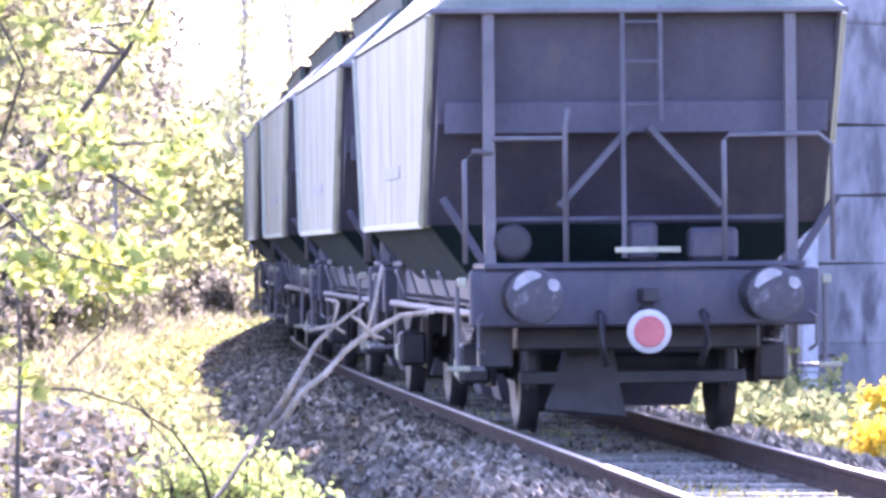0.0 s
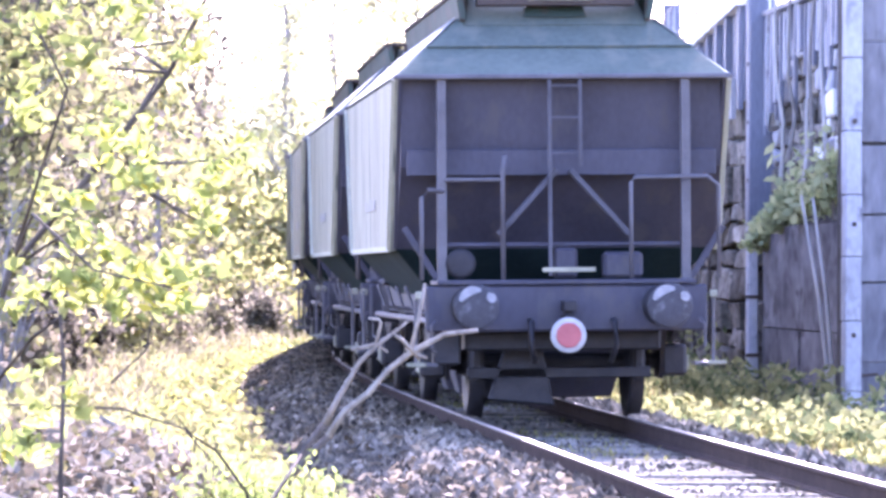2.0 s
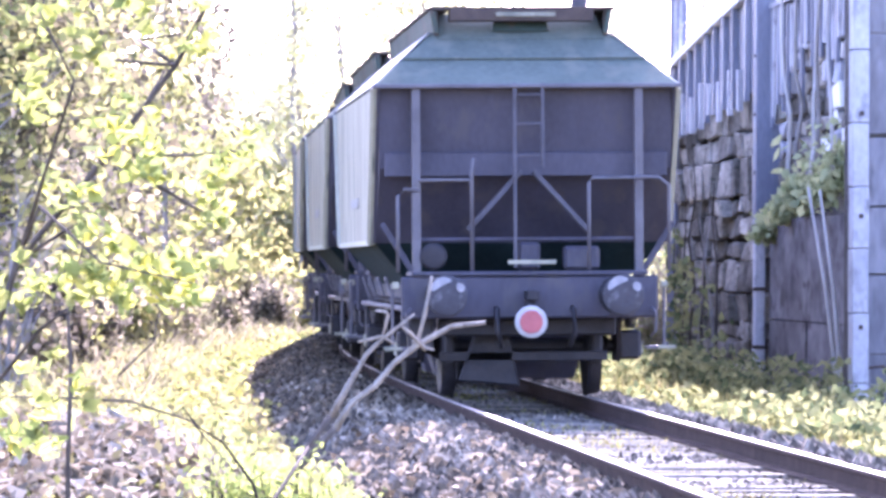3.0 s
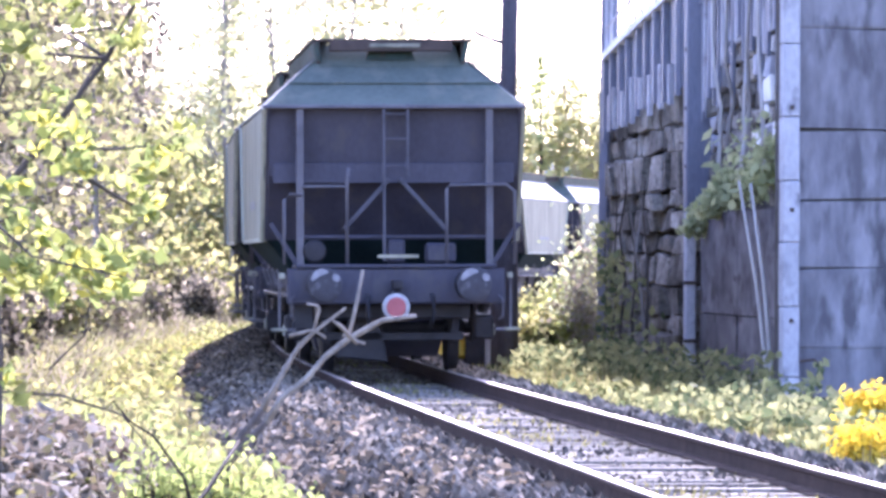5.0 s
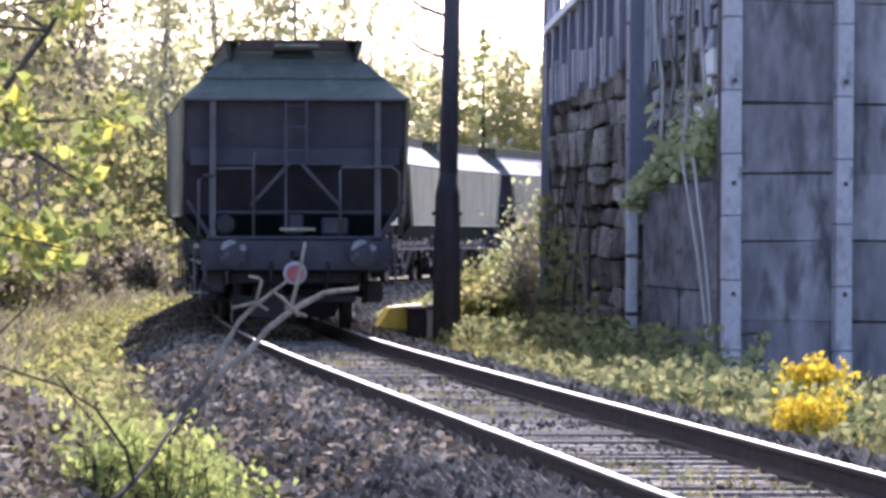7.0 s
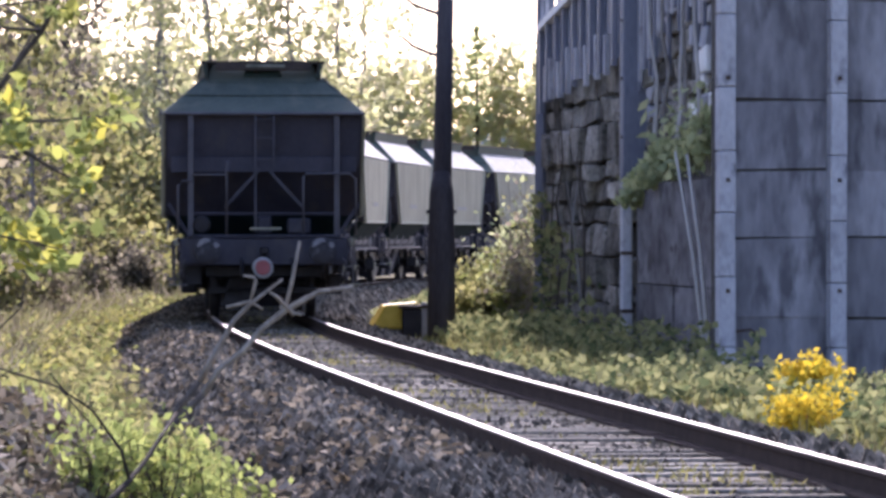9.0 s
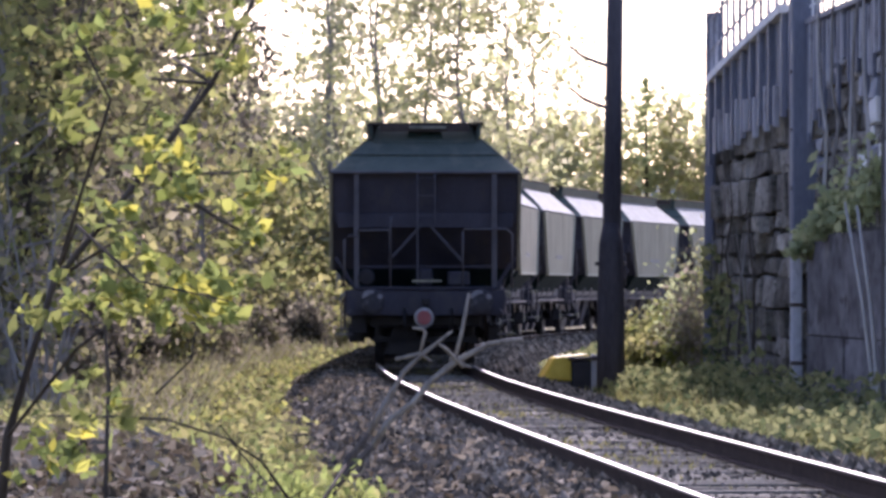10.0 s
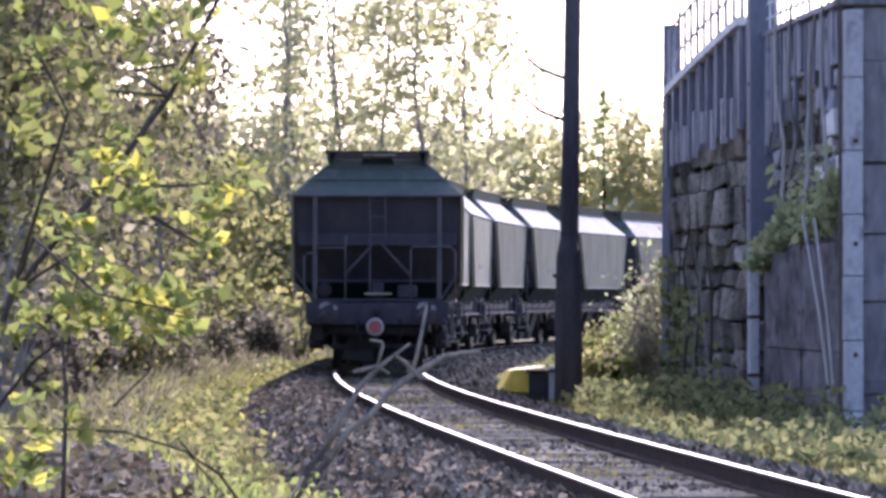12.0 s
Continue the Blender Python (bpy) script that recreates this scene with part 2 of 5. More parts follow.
def block(x0, x1, y0, y1, z0, z1, bevel=0.01):
    return hull([(x0, y0, z0), (x1, y0, z0), (x1, y1, z0), (x0, y1, z0), (x0, y0, z1), (x1, y0, z1), (x1, y1, z1), (x0, y1, z1)], BOXF, bevel)


def beam(a, b, w, d, bevel=0.005, up=(0, 0, 1)):
    """A bar of w by d from a to b."""
    a, b = Vector(a), Vector(b)
    q = (b - a).normalized()
    side = q.cross(Vector(up))
    side = side.normalized() if side.length > 1e-3 else Vector((1, 0, 0))
    top = side.cross(q).normalized()
    s, t = side * w / 2, top * d / 2
    return hull([a - s - t, a + s - t, a + s + t, a - s + t, b - s - t, b + s - t, b + s + t, b - s + t], BOXF, bevel)


def tube_into(bm, pts, radii, sides=7):
    """A bent, tapering tube along points."""
    pts = [Vector(p) for p in pts]
    rings = []
    for i, p in enumerate(pts):
        q = (pts[min(i + 1, len(pts) - 1)] - pts[max(i - 1, 0)]).normalized()
        u = q.cross(Vector((0.31, 0.11, 0.94)))
        if u.length < 1e-3:
            u = q.cross(Vector((1, 0, 0)))
        u.normalize()
        v = q.cross(u)
        rings.append([bm.verts.new(p + (u * math.cos(2 * math.pi * k / sides) + v * math.sin(2 * math.pi * k / sides)) * radii[i]) for k in range(sides)])
    for r0, r1 in zip(rings, rings[1:]):
        for k in range(sides):
            bm.faces.new((r0[k], r0[(k + 1) % sides], r1[(k + 1) % sides], r1[k]))
    bm.faces.new(rings[0][::-1])
    bm.faces.new(rings[-1])
    return bm


def tube(pts, radii, sides=8):
    if isinstance(radii, (int, float)):
        radii = [radii] * len(pts)
    return tube_into(bmesh.new(), pts, radii, sides)


def lathe(profile, axis="Y", sides=20):
    """A turned body: (radius, along) pairs round the axis."""
    bm = bmesh.new()
    rings = []
    for r, h in profile:
        ring = []
        for k in range(sides):
            c, s = math.cos(2 * math.pi * k / sides) * r, math.sin(2 * math.pi * k / sides) * r
            ring.append(bm.verts.new({"Y": (c, h, s), "X": (h, c, s), "Z": (c, s, h)}[axis]))
        rings.append(ring)
    for r0, r1 in zip(rings, rings[1:]):
        for k in range(sides):
            bm.faces.new((r0[k], r0[(k + 1) % sides], r1[(k + 1) % sides], r1[k]))
    bm.faces.new(rings[0][::-1])
    bm.faces.new(rings[-1])
    bmesh.ops.recalc_face_normals(bm, faces=bm.faces[:])
    return bm


def moved(bm, m):
    bm.transform(m)
    return bm


def merged(*bms):
    """Several solids of one part in one mesh."""
    out = bmesh.new()
    for b in bms:
        tmp = bpy.data.meshes.new("tmp")
        b.to_mesh(tmp)
        b.free()
        out.from_mesh(tmp)
        bpy.data.meshes.remove(tmp)
    return out


def quads_object(name, V, mat, parent=None):
    """An object of loose quads: V has the shape (n, 4, 3)."""
    n = len(V)
    me = bpy.data.meshes.new(name)
    me.vertices.add(n * 4)
    me.vertices.foreach_set("co", np.ascontiguousarray(V, dtype=np.float32).ravel())
    me.loops.add(n * 4)
    me.loops.foreach_set("vertex_index", np.arange(n * 4, dtype=np.int32))
    me.polygons.add(n)
    me.polygons.foreach_set("loop_start", np.arange(0, n * 4, 4, dtype=np.int32))
    me.polygons.foreach_set("loop_total", np.full(n, 4, dtype=np.int32))
    me.update(calc_edges=True)
    me.materials.append(mat)
    ob = new(name, me)
    ob.parent = parent
    return ob


def leaves(centres, size, rng, flat=0.0, stretch=1.6):
    """Diamond leaves of varied size and turn round the centres."""
    n = len(centres)
    a = rng.normal(size=(n, 3))
    a[:, 2] *= 1 - flat
    a /= np.linalg.norm(a, axis=1)[:, None] + 1e-9
    b = rng.normal(size=(n, 3))
    b[:, 2] *= 1 - flat
    b -= a * (a * b).sum(1)[:, None]
    b /= np.linalg.norm(b, axis=1)[:, None] + 1e-9
    s = size * rng.uniform(0.55, 1.3, (n, 1))
    c = np.asarray(centres)
    droop = np.array([0, 0, -0.12]) * s
    return np.stack([c - a * s * stretch / 2, c + b * s / 2 + droop, c + a * s * stretch / 2, c - b * s / 2 + droop], axis=1)


def blades(base, height, width, rng, lean=0.35):
    """Grass blades standing on the base points."""
    n = len(base)
    turn = rng.uniform(0, 2 * np.pi, n)
    h = height * rng.uniform(0.45, 1.25, (n, 1))
    d = np.stack([np.cos(turn), np.sin(turn), np.zeros(n)], 1) * width / 2
    tip = np.concatenate([rng.normal(0, lean, (n, 2)) * h, h], axis=1)
    b = np.asarray(base)
    return np.stack([b - d, b + d, b + tip * 0.6 + d * 0.8, b + tip], axis=1)


# ---- the line of the track ----
_s = np.arange(-60.0, 330.0, 0.25)
_turn = -0.0754 + np.cumsum(np.clip((_s - 36.8) / 97.4, 0, 1) * 0.00483) * 0.25
_px, _py = np.cumsum(np.sin(_turn)) * 0.25, np.cumsum(np.cos(_turn)) * 0.25
_py += 46.0 - np.interp(46.0, _s, _py)
_px += 0.856 - np.interp(46.0, _py, _px)


def track(s):
    """Place and heading (radians to the right) of the line at s, which is the distance from the camera's stand for small s."""
    return float(np.interp(s, _s, _px)), float(np.interp(s, _s, _py)), float(np.interp(s, _s, _turn))


def beside(s, u, z=0.0):
    """A point u metres to the right of the line."""
    x, y, a = track(s)
    return (x + u * math.cos(a), y - u * math.sin(a), z)


def line_x(y):
    return np.interp(y, _py, _px)


def ground_height(x, y):
    """The height of the ground: the ballast bed's foot, the bank on the one side and the strip below the wall on the other."""
    x, y = np.asarray(x, float), np.asarray(y, float)
    u = x - line_x(np.clip(y, -50, 300))
    z = np.full(np.broadcast(x, y).shape, -0.62)
    z = z + np.clip(-u - 3.2, 0, 14) * 0.10
    z = z + np.clip(u - 2.2, 0, 1.5) * 0.20
    z = z + np.clip(y - 84, 0, 25) / 25 * np.clip(u - 3.0, 0, 12) * 0.22
    z = z + 0.78 * np.clip((-0.75 - x) / 1.1, 0, 1) ** 0.8 * np.exp(-((y - 30) / 5.5) ** 2)
    z = z + 0.05 * np.sin(x * 1.7 + y * 0.6) * np.sin(y * 0.9 - x * 0.4) * (np.abs(u) > 2.6)
    return z


def make_ground():
    xs = np.unique(np.concatenate([np.linspace(-1500, -40, 14), np.linspace(-40, -8, 22), np.arange(-8, 12, 0.4), np.linspace(12, 60, 22), np.linspace(60, 1500, 14)]))
    ys = np.unique(np.concatenate([np.linspace(-400, 0, 12), np.linspace(0, 30, 16), np.arange(30, 150, 0.8), np.linspace(150, 320, 50), np.linspace(320, 3500, 14)]))
    X, Y = np.meshgrid(xs, ys)
    Z = ground_height(X, Y)
    nx, ny = len(xs), len(ys)
    V = np.stack([X, Y, Z], -1).reshape(-1, 3)
    F = [(j * nx + i, j * nx + i + 1, (j + 1) * nx + i + 1, (j + 1) * nx + i) for j in range(ny - 1) for i in range(nx - 1)]
    me = bpy.data.meshes.new("ground")
    me.from_pydata(V.tolist(), [], F)
    me.materials.append(EARTH)
    me.polygons.foreach_set("use_smooth", [True] * len(F))
    tagged(new("ground", me), "mossy earth with sparse yellow-green spring grass", "ground", kind="structure")


def sweep(profile, s0, s1, step):
    """A closed cross-section (u, z) carried along the line."""
    bm = bmesh.new()
    rings = []
    n = int((s1 - s0) / step)
    for i in range(n + 1):
        s = s0 + (s1 - s0) * i / n
        rings.append([bm.verts.new(beside(s, u, z)) for u, z in profile])
    k = len(profile)
    for r0, r1 in zip(rings, rings[1:]):
        for i in range(k):
            bm.faces.new((r0[i], r0[(i + 1) % k], r1[(i + 1) % k], r1[i]))
    bm.faces.new(rings[0])
    bm.faces.new(rings[-1][::-1])
    bmesh.ops.recalc_face_normals(bm, faces=bm.faces[:])
    return bm


def make_track():
    bed = mesh_object("ballast_bed", sweep([(-2.7, -0.75), (-1.6, -0.19), (-0.95, -0.165), (-0.80, -0.2), (-0.7, -0.21), (-0.5, -0.2), (0.5, -0.2), (0.7, -0.21), (0.80, -0.2), (0.95, -0.165), (1.6, -0.19), (2.7, -0.75), (0, -1.2)], -20, 300, 2.0), BALLASTBED)
    tagged(bed, "dusty grey ballast bed under the rails", "ballast", kind="structure")
    fill = mesh_object("track_infill", sweep([(-0.66, -0.27), (0.66, -0.27), (0.6, -0.186), (-0.6, -0.186)], -20, 300, 2.0), DUST)
    tagged(fill, "pale dusty gravel infill between the rails", "ballast", kind="structure")
    t = thing("railway_track", pose(0, 0, 0), "single curved railway track with shiny worn rails", "railway track")
    for u in (-0.75, 0.75):
        prof = [(-0.07, -0.17), (0.07, -0.17), (0.07, -0.155), (0.012, -0.135), (0.012, -0.045), (0.036, -0.034), (0.036, -0.006), (-0.036, -0.006), (-0.036, -0.034), (-0.012, -0.045), (-0.012, -0.135), (-0.07, -0.155)]
        r = part("rail", sweep([(u + a, z) for a, z in prof], -20, 300, 1.0), RAILSIDE, t, "rust-brown steel rail")
        part("running_surface", sweep([(u - 0.026, -0.0058), (u + 0.026, -0.0058), (u + 0.017, 0.0), (u - 0.017, 0.0)], -20, 300, 1.0), STEEL, r, "bright polished rail head", True)
    first = None
    for i in range(298):
        x, y, a = track(-16 + 0.62 * i)
        if first is None:
            first = part("sleeper", hull([(-1.25, -0.13, -0.34), (1.25, -0.13, -0.34), (1.25, 0.13, -0.34), (-1.25, 0.13, -0.34), (-1.25, -0.1, -0.168), (1.25, -0.1, -0.168), (1.25, 0.1, -0.168), (-1.25, 0.1, -0.168)], BOXF, 0.012), SLEEPER, t)
            ob = first
        else:
            ob = new("sleeper", first.data)
            ob.parent = t
        ob.matrix_basis = pose(x, y, random.uniform(-0.016, 0.006), 0, random.uniform(-0.5, 0.5), -math.degrees(a) + random.uniform(-2.2, 2.2))
    rng = np.random.default_rng(5)
    n = 64000
    s = np.where(np.arange(n) < 46000, 25 + (rng.random(n) ** 1.3) * 86, 98 + rng.random(n) * 70)
    pick = rng.random(n)
    u = np.where(pick < 0.60, rng.uniform(-2.7, -0.82, n), np.where(pick < 0.88, rng.uniform(0.82, 2.6, n), rng.uniform(-0.66, 0.66, n)))
    x, y, a = np.interp(s, _s, _px), np.interp(s, _s, _py), np.interp(s, _s, _turn)
    z = np.where(np.abs(u) < 0.7, -0.19 + 0.014 * np.sin(s * 1.9) * np.sin(u * 3 + s * 0.7), np.where(np.abs(u) < 1.6, -0.18, -0.18 - (np.abs(u) - 1.6) * 0.51))
    size = np.where(np.abs(u) < 0.7, rng.uniform(0.012, 0.036, n), rng.uniform(0.03, 0.10, n)) * np.where(s > 98, 1.35, 1.0)
    c = np.stack([x + u * np.cos(a), y - u * np.sin(a), z + size * 0.3], 1)
    base = np.array([(1, 0, -0.3), (-0.4, 0.9, -0.4), (-0.5, -0.8, -0.2), (0.1, 0.1, 0.8), (0.6, 0.6, 0.4)])
    tri = [(0, 1, 3), (1, 2, 3), (2, 0, 3), (0, 4, 1), (0, 3, 4), (1, 4, 3)]
    P = c[:, None, :] + base[None] * size[:, None, None] * rng.uniform(0.7, 1.4, (n, 5, 3))
    F = (np.arange(n)[:, None, None] * 5 + np.array(tri)[None]).reshape(-1, 3)
    me = bpy.data.meshes.new("ballast_stones")
    me.from_pydata(P.reshape(-1, 3).tolist(), [], F.tolist())
    me.materials.append(BALLAST)
    tagged(new("ballast_stones", me), "loose grey and brown ballast stones beside the rails", "ballast", kind="stuff")


# ---- the hopper wagon ----
def axle_set(parent, y):
    """Two wheels on an axle; it turns round its own x axis."""
    w = new("wheelset")
    w.parent = parent
    w.matrix_basis = pose(0, y, 0.5)
    part("axle", lathe([(0.075, -0.98), (0.085, 0), (0.075, 0.98)], "X", 10), IRON, w)
    for sx in (-1, 1):
        bm = lathe([(0.10, 0.90), (0.13, 0.82), (0.36, 0.80), (0.40, 0.815), (0.495, 0.815), (0.5, 0.72), (0.525, 0.69), (0.52, 0.675), (0.40, 0.68), (0.13, 0.72), (0.1, 0.66)], "X", 26)
        part("wheel", moved(bm, Matrix.Diagonal((sx, 1, 1, 1))), IRON, w, "greasy iron railway wheel", True)
    return w


def make_wagon(label):
    g = thing("hopper_wagon", pose(0, 0, 0), label, "railway wagon", "wagons of the train")
    E, T, HL = 3.13, 1.5, 4.26     # eave height, half width, half length of the body
    # underframe
    for sx in (-1, 1):
        part("sole_bar", block(sx * 1.02 - 0.07, sx * 1.02 + 0.07, -4.38, 4.38, 0.93, 1.2), DARK, g)
    for sy in (-1, 1):
        part("buffer_beam", block(-1.28, 1.28, sy * 4.38 - 0.08, sy * 4.38 + 0.08, 0.80, 1.22, 0.02), DARK, g)
        part("platform", block(-1.18, 1.18, min(sy * 3.55, sy * 4.48), max(sy * 3.55, sy * 4.48), 1.225, 1.27), DARK, g)
        for sx in (-1, 1):
            b = new("buffer")
            b.parent = g
            b.matrix_basis = pose(sx * 0.87, sy * 4.46, 1.03, 0, 0, 0 if sy > 0 else 180)
            part("buffer_plate", lathe([(0.02, 0.625), (0.12, 0.62), (0.185, 0.605), (0.205, 0.59), (0.205, 0.57), (0.18, 0.56), (0.07, 0.55)], "Y", 24), BUFFER, b, "scuffed round buffer plate")
            # Two pale crescents on the upper half of each plate.
            for a0, a1 in ((20, 105), (130, 165)):
                bm = bmesh.new()
                ring = []
                for k in range(9):
                    a = radians(a0 + (a1 - a0) * k / 8)
                    w = 0.035 * math.sin(math.pi * (k + 0.6) / 9.2) + 0.006
                    ring.append([bm.verts.new((math.cos(a) * r, h, math.sin(a) * r)) for r, h in ((0.155 - w, 0.613), (0.155 + w, 0.604), (0.155 + w, 0.613), (0.155 - w, 0.623))])
                for r0, r1 in zip(ring, ring[1:]):
                    for k in range(4):
                        bm.faces.new((r0[k], r0[(k + 1) % 4], r1[(k + 1) % 4], r1[k]))
                part("pale_rim", bm, RIM, b, "pale crescent on the plate")
            part("buffer_shank", lathe([(0.085, 0.56), (0.085, 0.3), (0.12, 0.29), (0.13, 0.06), (0.19, 0.05), (0.19, 0.0)], "Y", 16), IRON, b, "", True)
            part("end_step", merged(beam((sx * 1.36, sy * 4.23, 0.50), (sx * 1.36, sy * 4.23, 1.15), 0.03, 0.05), beam((sx * 1.30, sy * 4.08, 0.50), (sx * 1.30, sy * 4.38, 0.50), 0.26, 0.03)), TRIM, g, "bent shunter's step")
            part("step_edge", block(sx * 1.37 - 0.09, sx * 1.37 + 0.09, sy * 4.39 - 0.015, sy * 4.39 + 0.015, 0.485, 0.525), PALE, g, "white painted step edge")
            part("hand_grip", tube([(sx * 1.2, sy * 4.5, 0.62), (sx * 1.24, sy * 4.58, 0.66), (sx * 1.24, sy * 4.58, 0.86), (sx * 1.2, sy * 4.5, 0.9)], 0.014, 6), TRIM, g)
        part("coupling_hook", merged(block(-0.06, 0.06, min(sy * 4.43, sy * 4.78), max(sy * 4.43, sy * 4.78), 0.98, 1.08), tube([(0.0, sy * 4.68, 1.0), (0.06, sy * 4.75, 0.8), (0.05, sy * 4.74, 0.62), (-0.05, sy * 4.74, 0.62), (-0.06, sy * 4.75, 0.8), (0, sy * 4.68, 1.0)], 0.025, 6)), IRON, g)
        for sx in (-0.34, 0.42):
            part("brake_hose", tube([(sx, sy * 4.46, 0.9), (sx, sy * 4.62, 0.88), (sx * 1.02, sy * 4.66, 0.68), (sx * 0.9, sy * 4.6, 0.52)], 0.028, 7), IRON, g, "", True)
    for y in (-3.0, 3.0):
        for sx in (-1, 1):
            part("axle_guard", merged(hull([(sx * 1.0 - 0.02, y - 0.55, 0.95), (sx * 1.0 + 0.02, y - 0.55, 0.95), (sx * 1.0 + 0.02, y + 0.55, 0.95), (sx * 1.0 - 0.02, y + 0.55, 0.95), (sx * 1.0 - 0.02, y - 0.2, 0.34), (sx * 1.0 + 0.02, y - 0.2, 0.34), (sx * 1.0 + 0.02, y + 0.2, 0.34), (sx * 1.0 - 0.02, y + 0.2, 0.34)], BOXF)), IRON, g)
            part("axle_box", merged(block(sx * 1.13 - 0.12, sx * 1.13 + 0.12, y - 0.16, y + 0.16, 0.36, 0.66, 0.03), block(sx * 1.2 - 0.05, sx * 1.2 + 0.05, y - 0.1, y + 0.1, 0.42, 0.58, 0.02)), IRON, g)
            part("axle_box_cover", block(sx * 1.26 - 0.012, sx * 1.26 + 0.012, y - 0.11, y + 0.11, 0.41, 0.55, 0.01), PALE, g, "pale axle box cover")
            part("leaf_spring", merged(*[beam((sx * 1.13, y - 0.6 + 0.09 * k, 0.80 - 0.028 * k), (sx * 1.13, y + 0.6 - 0.09 * k, 0.80 - 0.028 * k), 0.09, 0.02) for k in range(5)]), IRON, g)
            for sy in (-1, 1):
                part("brake_shoe", block(sx * 0.75 - 0.05, sx * 0.75 + 0.05, y + sy * 0.56 - 0.04, y + sy * 0.56 + 0.04, 0.32, 0.72, 0.02), IRON, g)
        part("brake_beam", block(-0.85, 0.85, y - 0.66, y - 0.58, 0.36, 0.46), IRON, g)
    tank = part("air_tank", lathe([(0.02, -0.5), (0.16, -0.47), (0.2, -0.4), (0.2, 0.4), (0.16, 0.47), (0.02, 0.5)], "Y", 16), IRON, g, "", True)
    tank.matrix_basis = pose(-0.55, 0.2, 0.82)
    # hopper: the lower funnels and the chute
    lo, hi = 0.62, 1.56
    HB = 3.3                       # half length of the body at its lower edge
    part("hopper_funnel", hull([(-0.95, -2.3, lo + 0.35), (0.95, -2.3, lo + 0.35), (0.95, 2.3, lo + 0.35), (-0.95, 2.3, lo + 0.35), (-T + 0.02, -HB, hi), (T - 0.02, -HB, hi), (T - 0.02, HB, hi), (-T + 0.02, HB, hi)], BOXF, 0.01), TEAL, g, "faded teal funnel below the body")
    for y in (-1.7, 0.0, 1.7):
        part("discharge_chute", hull([(-0.66, y - 0.3, 0.14), (0.66, y - 0.3, 0.14), (0.66, y + 0.3, 0.14), (-0.66, y + 0.3, 0.14), (-0.9, y - 0.6, 1.0), (0.9, y - 0.6, 1.0), (0.9, y + 0.6, 1.0), (-0.9, y + 0.6, 1.0)], BOXF, 0.01), DARK, g)
    # body: the end walls are upright above the band and slope in below it
    part("body", hull([(-T + 0.03, -HB, hi), (T - 0.03, -HB, hi), (T - 0.03, HB, hi), (-T + 0.03, HB, hi), (-T + 0.03, -HL + 0.3, 2.3), (T - 0.03, -HL + 0.3, 2.3), (T - 0.03, HL - 0.3, 2.3), (-T + 0.03, HL - 0.3, 2.3)], BOXF), DARK, g, "dark grimy body")
    part("upper_body", hull([(-T + 0.03, -HL + 0.3, 2.302), (T - 0.03, -HL + 0.3, 2.302), (T - 0.03, HL - 0.3, 2.302), (-T + 0.03, HL - 0.3, 2.302), (-T + 0.03, -HL + 0.12, E), (T - 0.03, -HL + 0.12, E), (T - 0.03, HL - 0.12, E), (-T + 0.03, HL - 0.12, E)], BOXF), DARK, g)
    for sx in (-1, 1):
        x0, x1 = sx * (T - 0.03), sx * (T + 0.025)
        pan = part("side_panel", hull([(x0, -3.24, hi - 0.02), (x0, 3.24, hi - 0.02), (x0, 4.18, E - 0.02), (x0, -4.18, E - 0.02), (x1, -3.24, hi - 0.02), (x1, 3.24, hi - 0.02), (x1, 4.18, E - 0.02), (x1, -4.18, E - 0.02)], BOXF, 0.006), PALE, g, "weathered whitish side panel with streaks")
        part("panel_hem", beam((sx * (T + 0.03), -3.2, hi), (sx * (T + 0.03), 3.2, hi), 0.03, 0.05), HEM, pan)
        for sy in (-1, 1):
            part("panel_edge", beam((sx * (T + 0.03), sy * 3.215, hi), (sx * (T + 0.03), sy * 4.14, E - 0.03), 0.06, 0.025), HEM, pan, "paler folded edge of the panel")
        part("bar_marking", block(sx * (T + 0.03) - 0.004, sx * (T + 0.03) + 0.004, -1.0, 0.6, 1.95, 2.05, 0), MARK, pan, "grey bars of lettering")
        for sy in (-1, 1):
            part("corner_sheet", hull([(sx * (T - 0.03), sy * 3.24, hi), (sx * T, sy * 3.24, hi), (sx * T, sy * 3.34, hi), (sx * (T - 0.03), sy * 3.34, hi), (sx * (T - 0.03), sy * 4.18, E), (sx * T, sy * 4.18, E), (sx * T, sy * HL, E), (sx * (T - 0.03), sy * HL, E)], BOXF), DARK, g)
            part("corner_stay", beam((sx * 1.16, sy * 4.23, 1.28), (sx * (T - 0.04), sy * 4.23, 1.75), 0.04, 0.06), DARK, g)
        part("running_pipe", tube([(sx * 1.22, -4.1, 0.9), (sx * 1.22, 4.1, 0.9)], 0.03, 7), TRIM, g)
        for y in (-2.2, -0.8, 0.8, 2.2):
            part("gate_lever", tube([(sx * 1.0, y, 0.95), (sx * 1.25, y, 1.0), (sx * 1.3, y + 0.12, 1.18), (sx * 1.3, y + 0.3, 1.2)], 0.018, 6), TRIM, g)
